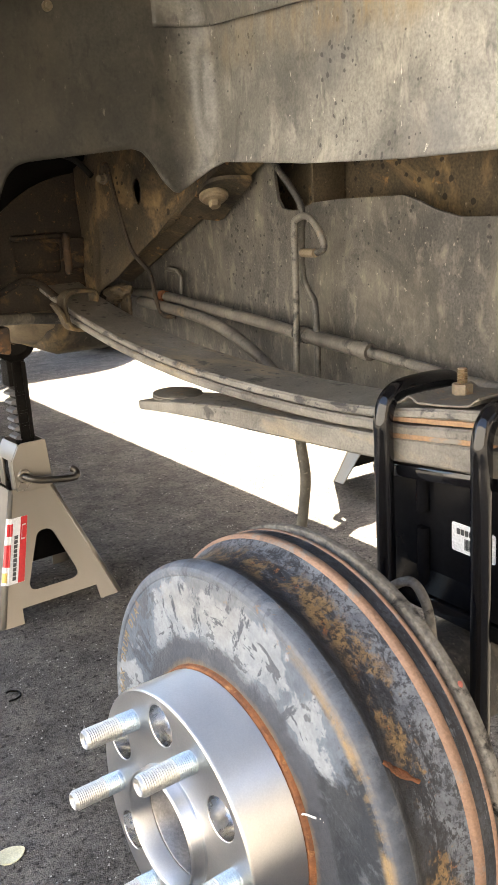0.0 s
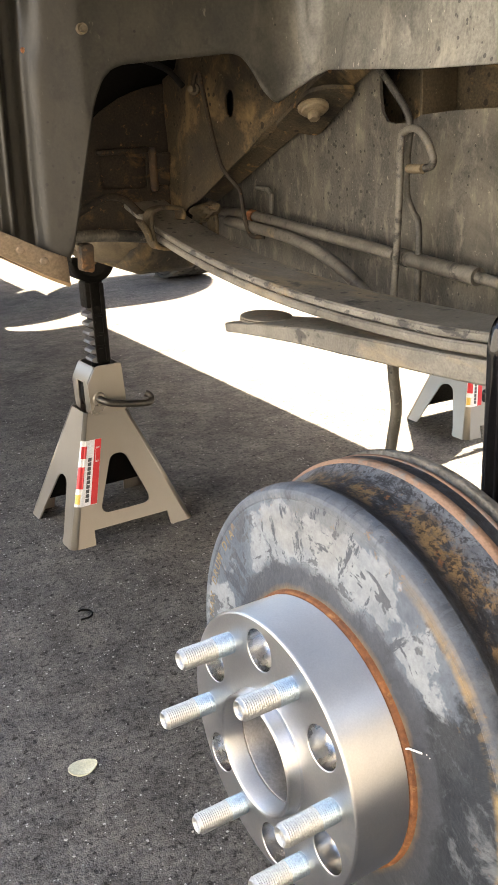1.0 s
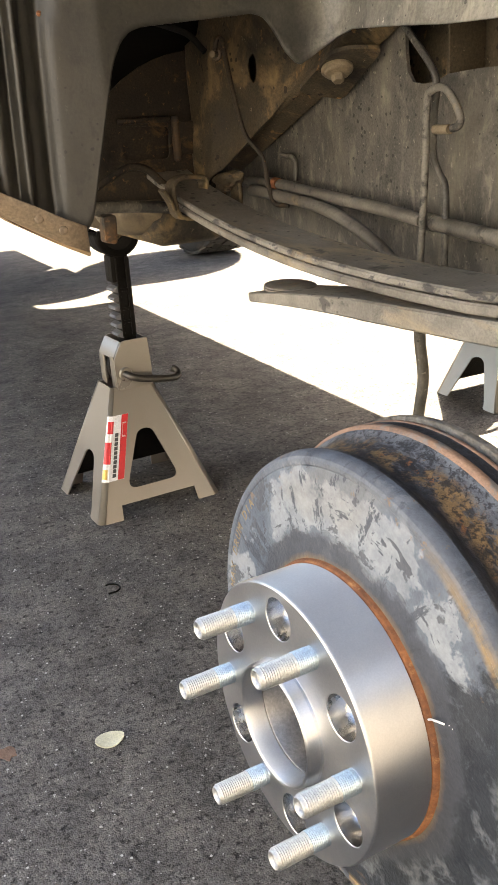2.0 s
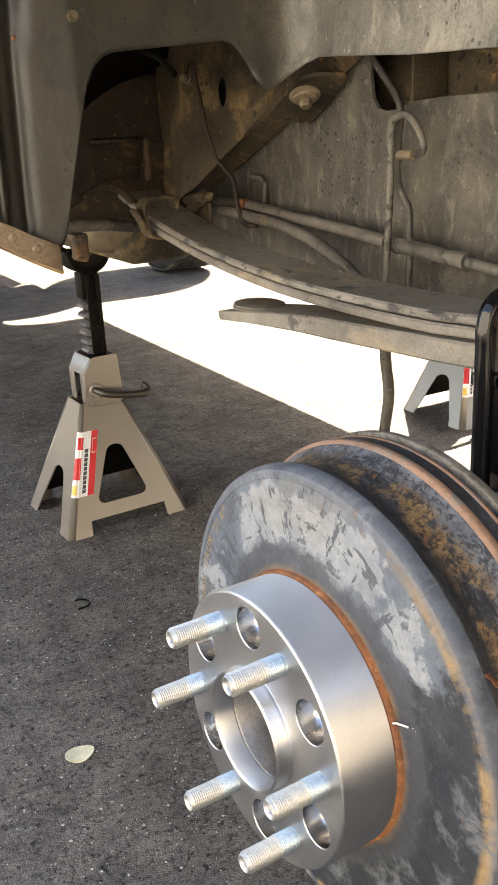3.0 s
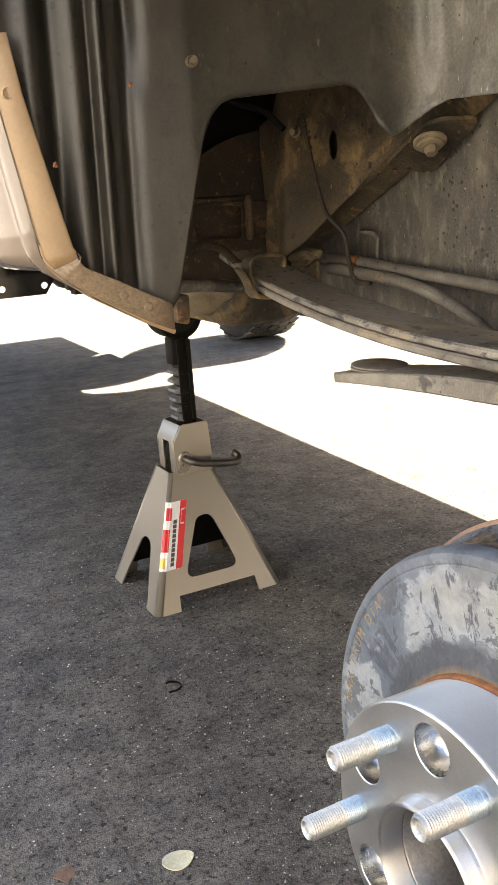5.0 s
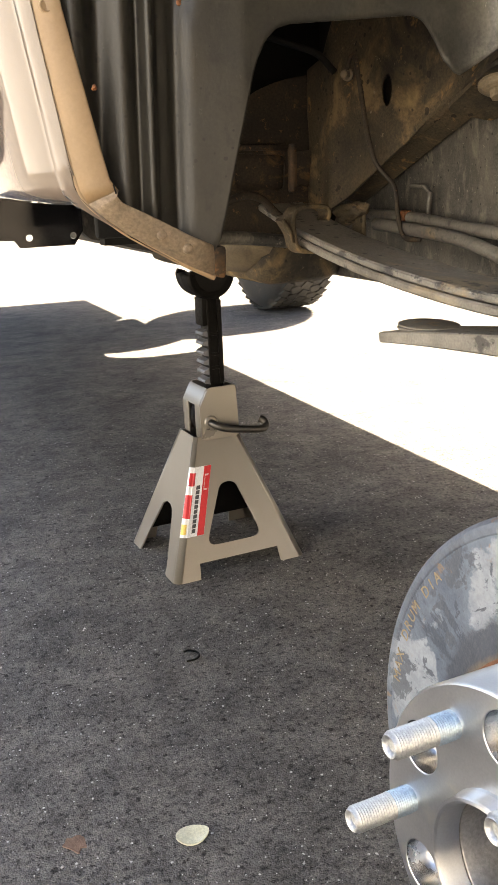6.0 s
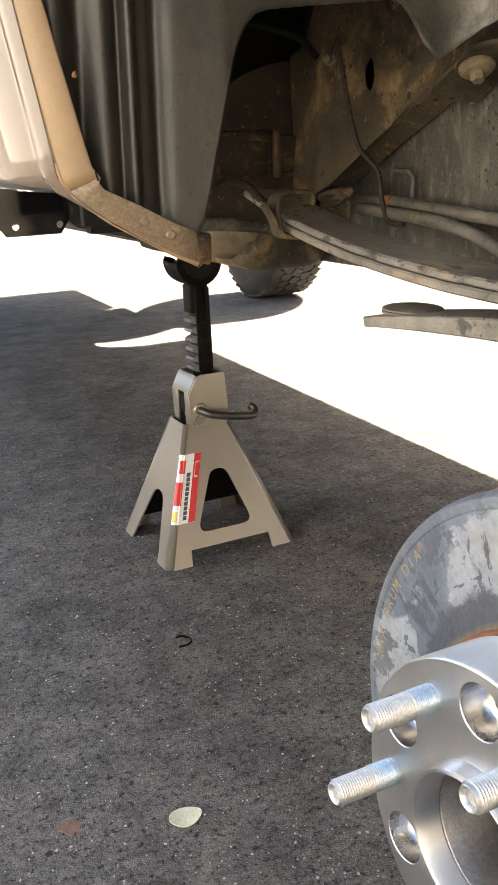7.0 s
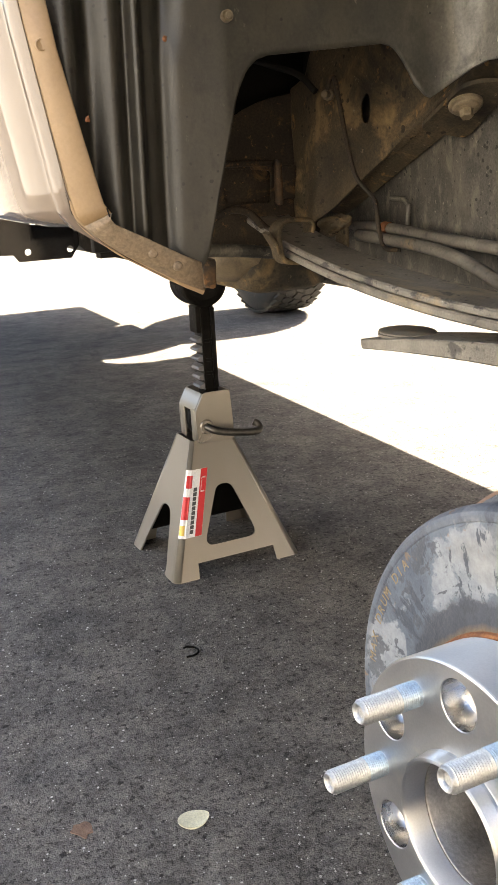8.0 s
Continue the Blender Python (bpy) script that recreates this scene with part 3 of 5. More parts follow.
    m = Matrix((x, y, z)).transposed().to_4x4()
    m.translation = o
    return m


def rounded(pts, r, n=5):
    """A 2D outline with its corners rounded."""
    out = []
    k = len(pts)
    for i in range(k):
        p, a, b = Vector(pts[i]), Vector(pts[i - 1]), Vector(pts[(i + 1) % k])
        da, db = (a - p), (b - p)
        c = min(r, da.length * 0.45, db.length * 0.45)
        s, e = p + da.normalized() * c, p + db.normalized() * c
        for j in range(n + 1):
            t = j / n
            q = (1 - t) ** 2 * s + 2 * t * (1 - t) * p + t * t * e
            out.append((q.x, q.y))
    return out


# ---- ground ----
bm = grid(lambda u, v: (u, v, 0), [-400, -40, -6, -2, 0, 1, 2, 4, 8, 40, 400], [-400, -40, -6, -2, 0, 1, 2, 4, 8, 40, 400])
tagged(part("ground", bm, "asphalt", None, "", 0), "worn dark grey asphalt with pale grit specks", "ground", kind="structure")

# unseen pale wall, added to bounce sunlight onto the truck's open side
bm = bmesh.new()
box(bm, (-3.3, -5.9, 0.0), (-3.1, 3.0, 2.4), 0)
tagged(part("wall_west", bm, "bounce_pale", None, "", 0), "plain pale wall out of view, added to bounce sunlight", "wall", kind="structure")
# two unseen dark walls, added to keep low skylight from under the truck
bm = bmesh.new()
box(bm, (7.5, -6.0, 0.0), (7.7, 16.0, 3.6), 0)
tagged(part("wall_east", bm, "sky_blocker", None, "", 0), "plain dark wall out of view, added to block low sky light", "wall", kind="structure")
bm = bmesh.new()
box(bm, (-14.0, 16.0, 0.0), (7.7, 16.2, 2.6), 0)
tagged(part("wall_north", bm, "sky_blocker", None, "", 0), "plain dark wall out of view, added to block low sky light", "wall", kind="structure")
# unseen tan wall, added to send warm bounced sunlight in from behind
bm = bmesh.new()
box(bm, (-9.0, -6.2, 0.0), (6.0, -6.0, 3.6), 0)
tagged(part("wall_south", bm, "bounce_tan", None, "", 0), "plain tan wall out of view behind the truck, added to bounce sunlight", "wall", kind="structure")

# ---- pickup truck: body, frame, lines ----
truck = thing("pickup_truck", "tan pickup truck raised on jack stands, rear wheel removed", "pickup truck", m=Matrix.Translation((0, 0, 0.0045)))

# wheel house: front wall, rounded corner and inner wall as one pressed sheet
LOW = [(0.0, 0.85), (0.002, 0.837), (0.013, 0.777), (0.023, 0.727), (0.029, 0.708), (0.036, 0.695), (0.053, 0.679), (0.075, 0.667), (0.110, 0.648), (0.123, 0.640), (0.136, 0.661), (0.149, 0.716), (0.160, 0.762), (0.170, 0.800), (0.180, 0.819), (0.190, 0.828), (0.203, 0.832), (0.25, 0.836), (0.322, 0.842),
       (0.333, 0.839), (0.342, 0.830), (0.351, 0.817), (0.360, 0.802), (0.368, 0.795), (0.374, 0.793), (0.386, 0.799), (0.40, 0.807), (0.42, 0.818), (0.44, 0.823), (0.54, 0.816), (0.60, 0.811), (0.75, 0.805), (1.5, 0.800)]


def plan(s):
    """Where the sheet runs in plan at a length s from its outer end, and the way it faces."""
    a, r = 0.385, 0.035                      # straight part, corner radius
    q = r * math.pi / 2
    if s < a:
        return Vector((-0.075 + s, 0.47 + 0.016 * max(0, 1 - max(0, s - 0.10) / 0.06), 0)), Vector((0, -1, 0))
    if s < a + q:
        t = (s - a) / r
        return Vector((0.31 + r * math.sin(t), 0.435 + r * math.cos(t), 0)), Vector((-math.sin(t), -math.cos(t), 0))
    y = 0.435 - (s - a - q)
    return Vector((0.345 - 0.02 * min(1, (0.435 - y) / 0.35), y, 0)), Vector((-1, 0, 0))


def ribs(s, z):
    h = 0
    lean = 0.03 * (z - 0.79)
    for c, w, d in ((0.0805, 0.0048, 0.0085), (0.0600, 0.009, 0.006), (0.0220, 0.010, 0.007), (0.1050, 0.007, -0.006), (0.0700, 0.006, -0.003), (0.0400, 0.009, -0.006)):
        h += d * math.exp(-((s - c - lean) / w) ** 2)
    h -= 0.007 * math.exp(-((s - 0.1145) / 0.0075) ** 2) * min(1, max(0, (z - 0.83) / 0.06))     # shallow dent that fades out downwards
    return h


def wheelhouse(s, k):
    low = interp(s, LOW)
    z = low + (1.10 - low) * k
    p, n = plan(s)
    fade = min(1, max(0, (z - 0.64) / 0.05))
    off = ribs(s, z) * fade if s < 0.2 else 0
    if s > 0.36:
        off += 0.004 * math.exp(-((z - low) / 0.01) ** 2)
        off += 0.0045 * math.exp(-((s - 0.418) / 0.009) ** 2) * min(1, max(0, (0.945 - z) / 0.01)) * min(1, max(0, (z - 0.855) / 0.015))
        e = ((s - 0.525) / 0.055) ** 2 + ((z - 0.84) / 0.05) ** 2
        off += 0.003 * min(1, max(0, (1.15 - e) / 0.4)) if s > 0.44 else 0
        off += 0.0022 * math.exp(-((z - 0.905) / 0.006) ** 2) * min(1, max(0, (s - 0.5) / 0.1))
    off += 0.0025 * noise.noise((s * 6, z * 6, 0.3))
    q = p + n * off
    return (q.x, q.y, z)


wh = part("wheel_house", grid(wheelhouse, frange(0, 0.135, 150) + frange(0.135, 0.405, 80)[1:] + frange(0.405, 0.66, 90)[1:] + frange(0.66, 1.36, 50)[1:], frange(0, 1, 46)), "liner", truck, "dark dusty pressed steel wheel house, side light painted on its inner wall", 60)
solid(wh, 0.0025, 0)


def upper_panel(s, k):
    p, n = plan(s)
    z = 0.946 + 0.07 * max(0, p.y - 0.2)
    z += (1.09 - z) * k
    off = (0.007 + 0.05 * k + 0.004 * math.exp(-(k / 0.04) ** 2)) * min(1, max(0.03, (s - 0.36) / 0.03)) + 0.0015 * noise.noise((s * 7, z * 7, 1.3))
    q = p + n * off
    return (q.x, q.y, z)


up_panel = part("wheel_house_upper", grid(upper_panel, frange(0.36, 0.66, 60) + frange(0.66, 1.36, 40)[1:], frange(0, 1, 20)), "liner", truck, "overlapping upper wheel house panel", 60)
solid(up_panel, 0.002, 0)
bm = grid(lambda x, y: (x, y, 1.085), frange(-0.10, 0.36, 6), frange(-0.50, 0.50, 10))
solid(part("wheel_house_roof", bm, "liner", truck), 0.003)
bm = grid(lambda x, z: (x, -0.50 - 0.05 * (1.1 - z), z), frange(-0.09, 0.40, 8), frange(0.97, 1.1, 10))
solid(part("wheel_house_back", bm, "liner", truck), 0.003)
for x, z, r in ((0.088, 0.863, 0.0050), (0.167, 0.979, 0.0050)):
    bm = lathe([(0.0001, -0.004), (r * 0.5, -0.004), (r * 0.6, -0.001), (r, -0.002), (r * 1.05, 0.004)], 20)
    bmesh.ops.transform(bm, verts=bm.verts, matrix=pose(x, 0.466, z, -90))
    part("plug", bm, "tan_steel", truck, "small round plug")

for k, (x, z) in enumerate(((0.030, 0.8445), (-0.044, 0.7815))):
    bm = bmesh.new()
    bmesh.ops.create_icosphere(bm, subdivisions=2, radius=0.0021)
    for v in bm.verts:
        v.co = Vector((v.co.x, v.co.y * 0.5, v.co.z * 1.2)) * (1 + 0.6 * noise.noise(v.co * 700 + Vector((k, 0, 0))))
    part("rust_fleck", bm, "rust", truck, "orange crumb of rust").matrix_world = pose(x, 0.468, z + 0.0045, 0, 20, 0)

# outer bed side: lower contour tucks under
SIDE = [(0.054, 0.626), (0.030, 0.638), (0.0, 0.655), (-0.022, 0.668), (-0.036, 0.678), (-0.050, 0.688), (-0.060, 0.703), (-0.065, 0.722), (-0.073, 0.775), (-0.083, 0.837), (-0.090, 0.885), (-0.096, 0.95), (-0.10, 1.05), (-0.095, 1.30)]


def side_at(z):
    return interp(z, [(b, a) for a, b in SIDE])


def tuck(y, z):
    """The bed side swells out behind its rolled edge: a narrow lip, a crease, then the wide panel."""
    d = y - 0.480
    lip = 0.010 * (1 - math.exp(-d / 0.006))
    wide = 0.030 * (1 - math.exp(-max(0, d - 0.016) / 0.035)) if d > 0.016 else 0
    return side_at(z) - (lip + wide) * min(1, max(0, (z - 0.665) / 0.03))


def foot(y):
    """The lower edge of the bed side: it leaves the flange's foot at once."""
    return interp(y, [(0.480, 0.626), (0.4805, 0.655), (0.482, 0.680), (0.485, 0.690), (0.492, 0.6945), (0.56, 0.697), (1.45, 0.705)])


ys = [0.480, 0.4805, 0.482, 0.485, 0.489, 0.4935, 0.496, 0.499, 0.504, 0.51, 0.52, 0.53, 0.545, 0.56, 0.59, 0.63, 0.7, 0.85, 1.0, 1.2, 1.45]
zs = [b for a, b in SIDE]


def bed_row(y, k):
    lo = foot(y)
    z = lo + (1.30 - lo) * k
    return (tuck(y, z) + 0.012 * max(0, 1 - (z - lo) / 0.006) * (y > 0.49), y, z)


bm = grid(bed_row, ys, [0, 0.004, 0.009, 0.015, 0.025, 0.04, 0.06, 0.08, 0.11, 0.15, 0.2, 0.26, 0.34, 0.45, 0.6, 0.8, 1])
solid(part("bed_side_front", bm, "paint", truck, "glossy tan painted bed side", 50), 0.002, 1)
# near-black sheet: the shade under the bed side, put in as colour
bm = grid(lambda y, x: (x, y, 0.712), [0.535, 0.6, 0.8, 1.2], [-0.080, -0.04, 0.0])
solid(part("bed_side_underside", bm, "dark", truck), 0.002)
ARCH = [(0.480, 0.86), (0.475, 0.93), (0.43, 0.99), (0.35, 1.035), (0.22, 1.065), (0.0, 1.078), (-0.22, 1.065), (-0.35, 1.035), (-0.44, 0.98), (-0.49, 0.90), (-0.50, 0.82)]
bm = bmesh.new()
rows = [[bm.verts.new((side_at(b + (1.30 - b) * k), a, b + (1.30 - b) * k)) for k in (0, 0.1, 0.3, 0.6, 1)] for a, b in ARCH]
for u, v in zip(rows, rows[1:]):
    for k in range(4):
        bm.faces.new((u[k], u[k + 1], v[k + 1], v[k]))
solid(part("bed_side_arch", bm, "paint", truck, "", 60), 0.002, 1)
bm = grid(lambda y, k: (side_at(k), y, k), [-1.15, -0.8, -0.505, -0.50], zs)
solid(part("bed_side_rear", bm, "paint", truck, "", 60), 0.002, 1)
# wheel opening flange facing backwards
FL = [((0.054, 0.626), (0.050, 0.655)), ((0.030, 0.638), (0.030, 0.664)), ((0.0, 0.655), (0.002, 0.679)), ((-0.022, 0.668), (-0.018, 0.689)), ((-0.034, 0.677), (-0.028, 0.694)), ((-0.046, 0.686), (-0.033, 0.699)), ((-0.054, 0.694), (-0.031, 0.704)),
      ((-0.060, 0.704), (-0.036, 0.712)), ((-0.064, 0.722), (-0.041, 0.732)), ((-0.073, 0.775), (-0.051, 0.780)), ((-0.083, 0.837), (-0.063, 0.838)), ((-0.090, 0.885), (-0.070, 0.886))]
for name, span, lift in (("lower_flange", range(0, 7), 0.0), ("upper_flange", range(6, len(FL)), 0.003)):
    bm = bmesh.new()
    rows = []
    for i in span:
        a, b = FL[i]
        dent = 0.0008 * math.sin(i * 2.1) - (0.003 if i in (5, 6) else 0)
        rows.append([bm.verts.new((a[0] + (b[0] - a[0]) * k - 0.0015 * (k == 0), 0.480 + 0.003 * (k == 0) - 0.003 * math.sin(math.pi * k) - 0.011 * k + dent * k + lift * k, a[1] + (b[1] - a[1]) * k)) for k in (0, 0.06, 0.14, 0.4, 0.75, 0.94, 1)])
    for v in (rows[0] if lift == 0 else []):
        v.co.y += 0.002
    for u, v in zip(rows, rows[1:]):
        for k in range(6):
            bm.faces.new((u[k], u[k + 1], v[k + 1], v[k]))
    solid(part(name, bm, "flange" if lift else "dirty_shaded_flange", truck, "dusty tan dented wheel opening flange", 35), 0.0022, 0)
part("crease", tube([(-0.0335, 0.4655, 0.7010), (-0.0345, 0.4650, 0.7045), (-0.0352, 0.4655, 0.7085)], 0.0007, 8, 6), "dark", truck, "dark folded crease")
part("rolled_edge", tube([(a[0], 0.4815, a[1]) for a, b in FL], 0.0026, 10, 6), "flange", truck)
for x, z in ((0.0045, 0.6665), (0.027, 0.6535)):
    bm = lathe([(0.0001, -0.0011), (0.002, -0.0013), (0.0036, -0.0010), (0.0044, -0.0002), (0.0047, 0.003)], 16)
    bmesh.ops.transform(bm, verts=bm.verts, matrix=pose(x, 0.4695, z, -90))
    part("rivet", bm, "dirty_shaded_flange", truck)

bm = lathe([(0.0001, -0.0002), (0.0034, -0.0001), (0.0043, -0.0007), (0.0050, -0.0002), (0.0052, 0.002)], 20)
bmesh.ops.transform(bm, verts=bm.verts, matrix=pose(-0.0745, 0.4730, 0.840, -90))
part("dimple", bm, "flange", truck, "small round dimple in the flange")

# far side, cab, floor: they cast the shade
def arch_pts(c, r, low, n=14):
    out = []
    for i in range(n + 1):
        a = math.pi * i / n
        out.append((c + r * math.cos(a), low + (r * 0.84) * math.sin(a)))
    return out


FRONT = 4.28
outline = [(5.85, 0.62), (5.90, 0.9), (5.80, 1.22), (3.3, 1.30), (2.9, 1.32), (2.3, 1.85), (1.55, 1.85), (1.5, 1.30), (-1.15, 1.30), (-1.15, 0.66)]
outline += [(-0.5, 0.62)] + [(y, z) for y, z in reversed(arch_pts(0, 0.46, 0.62))][1:-1] + [(0.5, 0.62)] + [(FRONT - 0.60, 0.62)] + [(y, z) for y, z in reversed(arch_pts(FRONT, 0.56, 0.62))][1:-1] + [(FRONT + 0.60, 0.62)]
bm = plate(outline, m=axes((1.61, 0, 0), Vector((0, 1, 0)), Vector((0, 0, 1)), Vector((1, 0, 0))), thick=0.02)
part("far_side_panel", bm, "paint", truck, "", 30)
near = [(5.85, 0.62), (5.90, 0.9), (5.80, 1.22), (3.3, 1.30), (2.9, 1.32), (2.3, 1.85), (1.55, 1.85), (1.47, 1.30), (1.47, 0.68), (1.52, 0.64)] + [(FRONT - 0.60, 0.62)] + [(y, z) for y, z in reversed(arch_pts(FRONT, 0.56, 0.62))][1:-1] + [(FRONT + 0.60, 0.62)]
bm = plate(near, m=axes((-0.09, 0, 0), Vector((0, 1, 0)), Vector((0, 0, 1)), Vector((1, 0, 0))), thick=0.02)
part("cab_side", bm, "paint", truck, "", 30)
bm = bmesh.new()
box(bm, (-0.08, 0.53, 0.94), (0.40, 1.46, 0.98), 0)
part("bed_floor_side", bm, "dark", truck)
bm = bmesh.new()
box(bm, (0.34, -1.14, 1.0), (1.60, 1.46, 1.04), 0)
part("bed_floor", bm, "dark", truck)
for name, lo, hi in (("cab_floor", (-0.08, 1.50, 0.72), (1.60, 3.3, 0.76)), ("bonnet", (-0.08, 3.0, 1.16), (1.60, 5.82, 1.20)), ("cab_roof", (-0.08, 1.56, 1.80), (1.60, 2.4, 1.84)), ("front_bumper", (-0.06, 5.78, 0.62), (1.58, 5.86, 1.2)), ("tailgate", (-0.08, -1.14, 0.97), (1.60, -1.10, 1.3))):
    bm = bmesh.new()
    box(bm, lo, hi, 0)
    part(name, bm, "dark", truck)

# unseen disc, added to block the arch's light down to a crescent
bm = plate([(FRONT + 0.06 + 0.44 * math.cos(q), 0.62 + 0.43 * math.sin(q)) for q in frange(-0.35, math.pi + 0.35, 30)], m=axes((1.52, 0, 0), Vector((0, 1, 0)), Vector((0, 0, 1)), Vector((1, 0, 0))), thick=0.02)
part("wheel_arch_liner", bm, "dark", truck)
# unseen box, added to lengthen the front tyre's shadow
bm = bmesh.new()
box(bm, (1.20, 4.00, 0.60), (1.56, 4.45, 0.84), 0.03)
part("front_suspension", bm, "dark", truck)
# frame rails
RAIL = [(-1.10, 0.57), (1.30, 0.57), (1.30, 0.80), (0.62, 0.835), (0.424, 0.835), (0.4225, 0.80), (0.419, 0.780), (0.410, 0.769), (0.394, 0.766), (0.372, 0.767), (0.352, 0.7735), (0.307, 0.7755), (0.209, 0.7755), (0.19, 0.770), (0.168, 0.7615), (0.137, 0.754), (-0.1, 0.7525), (-1.10, 0.76)]
bm = plate(RAIL, m=axes((0.40, 0, 0), Vector((0, 1, 0)), Vector((0, 0, 1)), Vector((1, 0, 0))), thick=-0.004)
part("frame_rail", bm, "frame", truck, "grey dusty frame rail with water spots", 30)
bm = bmesh.new()
box(bm, (0.405, -1.1, 0.57), (0.48, 0.80, 0.575), 0)
box(bm, (0.452, -1.1, 0.576), (0.456, 0.80, 0.99), 0)
part("frame_inner", bm, "rusty", truck, "brown inner frame side")
bm = bmesh.new()
box(bm, (0.405, 0.357, 0.74), (0.45, 0.361, 0.86), 0.0008)
part("frame_bracket", bm, "rusty", truck)
bm = bmesh.new()
box(bm, (0.275, 0.90, 0.575), (0.40, 4.9, 0.69), 0.018)
part("front_frame_rail", bm, "frame", truck)
bm = bmesh.new()
box(bm, (1.13, -1.1, 0.58), (1.21, 4.9, 0.70), 0.01)
part("far_frame_rail", bm, "frame", truck)
# near-black panel, added to stop light leaks and read as shade
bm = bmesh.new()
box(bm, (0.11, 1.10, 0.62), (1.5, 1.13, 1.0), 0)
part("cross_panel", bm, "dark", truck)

# diagonal brace with its bolt: its broad face looks down and outwards
a, b = Vector((0.377, 0.420, 0.832)), Vector((0.377, 0.815, 0.676))
d = (b - a).normalized()
face_n = Vector((-0.43, d.z * 0.91, -d.y * 0.91)).normalized()
bolt_n = Vector((0.20, 0.42, 0.88)).normalized()
w = d.cross(face_n).normalized()
BRACE = axes(a, w, d, face_n)
bm = bmesh.new()
box(bm, (-0.019, 0, -0.016), (0.019, (b - a).length, 0.0), 0.004, BRACE)
box(bm, (0.0085, 0.13, -0.001), (0.0195, (b - a).length, 0.0035), 0.0018, BRACE)
for v in bm.verts:
    v.co += 0.0012 * noise.noise_vector(v.co * 30)
part("diagonal_brace", bm, "rusty", truck, "dusty brown diagonal brace")
BOLT_C = Vector((0.357, 0.488, 0.7855))
bolt_u = Vector((0, 0, 1)).cross(bolt_n).normalized()
bolt_at = axes(BOLT_C, bolt_u, bolt_n.cross(bolt_u), bolt_n)
tab = rounded([(-0.060, -0.019), (0.020, -0.019), (0.034, -0.006), (0.048, 0.030), (-0.060, 0.040)], 0.012)
bm = plate(tab, m=axes(BOLT_C + bolt_n * 0.0045, -bolt_n.cross(Vector((1, 0, 0))).normalized(), bolt_n.cross(-bolt_n.cross(Vector((1, 0, 0))).normalized()), bolt_n), thick=-0.005)
for v in bm.verts:
    v.co += 0.0015 * noise.noise_vector(v.co * 25)
part("brace_tab", bm, "rusty", truck, "rounded brown bracket plate round the bolt")
bm = lathe([(0.0176, 0.0040), (0.0176, 0.0012), (0.0169, 0.0004), (0.0142, -0.0003), (0.0139, -0.0010), (0.0136, -0.0028), (0.0125, -0.0034), (0.0001, -0.0035)], 32)
bmesh.ops.transform(bm, verts=bm.verts, matrix=bolt_at)
washer = part("washer", bm, "tan_steel", truck, "stacked dusty brown washers")
bm = lathe([(0.0082, -0.0030), (0.0083, -0.0042), (0.0070, -0.0044), (0.0070, -0.0105), (0.0060, -0.0120), (0.0001, -0.0120)], 6)
bmesh.ops.transform(bm, verts=bm.verts, matrix=bolt_at)
part("bolt", bm, "tan_steel", washer, "dusty tan hexagon bolt head", 20)

# brown plates round the front hanger
HANG = [(0.0, 0.380, 0.44), (0.07, 0.372, 0.51), (0.20, 0.358, 0.64), (0.26, 0.350, 0.70), (0.32, 0.342, 0.760), (0.36, 0.338, 0.80), (0.41, 0.336, 0.848)]
HANG_LOW = [(0.0, 0.865), (0.07, 0.818), (0.20, 0.745), (0.26, 0.712), (0.32, 0.680), (0.36, 0.660), (0.41, 0.640)]
HANG_TOP = [(0.0, 0.99), (0.31, 0.99), (0.34, 0.90), (0.37, 0.852), (0.41, 0.842)]


def hanger_plate(s, k):
    a = interp(s, HANG_LOW)
    z = a + (interp(s, HANG_TOP) - a) * k
    p = Vector((interp(s, [h[:2] for h in HANG]), interp(s, [(h[0], h[2]) for h in HANG]), z))
    w = 0.006 * noise.noise(p * 9) + 0.003 * noise.noise(p * 25) + 0.012 * math.exp(-((s - 0.345) / 0.02) ** 2) * (1 - k)
    return p + Vector((-0.8, -0.5, 0.0)) * w


bm = grid(hanger_plate, frange(0, 0.22, 44) + frange(0.22, 0.26, 44)[1:] + frange(0.26, 0.41, 40)[1:], frange(0, 0.08, 10) + frange(0.08, 0.50, 120)[1:] + frange(0.50, 1, 40)[1:])
gone = []
for f in bm.faces:
    q = f.calc_center_median() - Vector((0.354, 0.680, 0.8015))
    if abs(q.x) < 0.03 and (q.y / 0.0095) ** 2 + ((q.z + 0.35 * q.y) / 0.0165) ** 2 < 1:
        gone.append(f)
bmesh.ops.delete(bm, geom=gone, context="FACES")
solid(part("hanger_plate", bm, "rusty", truck, "brown rust-stained frame plate with an oval hole", 60), 0.003, 0)
# added near-black sheet, painted shade behind the hanger plate
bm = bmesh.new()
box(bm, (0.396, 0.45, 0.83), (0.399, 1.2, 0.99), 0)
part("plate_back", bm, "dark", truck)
ARCH_PLATE = [(0.10, 0.640), (0.340, 0.640), (0.340, 0.838), (0.328, 0.8355), (0.305, 0.832), (0.282, 0.8255), (0.262, 0.8175), (0.235, 0.802), (0.205, 0.778), (0.17, 0.745), (0.10, 0.70)]
bm = plate(ARCH_PLATE, [rounded([(0.226, 0.697), (0.296, 0.694), (0.299, 0.738), (0.226, 0.742)], 0.008)], m=axes((0, 0.846, 0), Vector((1, 0, 0)), Vector((0, 0, 1)), Vector((0, -1, 0))), thick=0.004)
# this plate's colour carries the shade of the enclosed hanger
part("hanger_bracket", bm, "rusty_shaded", truck, "brown spring hanger plate with a square pocket, shade in its colour")
bm = bmesh.new()
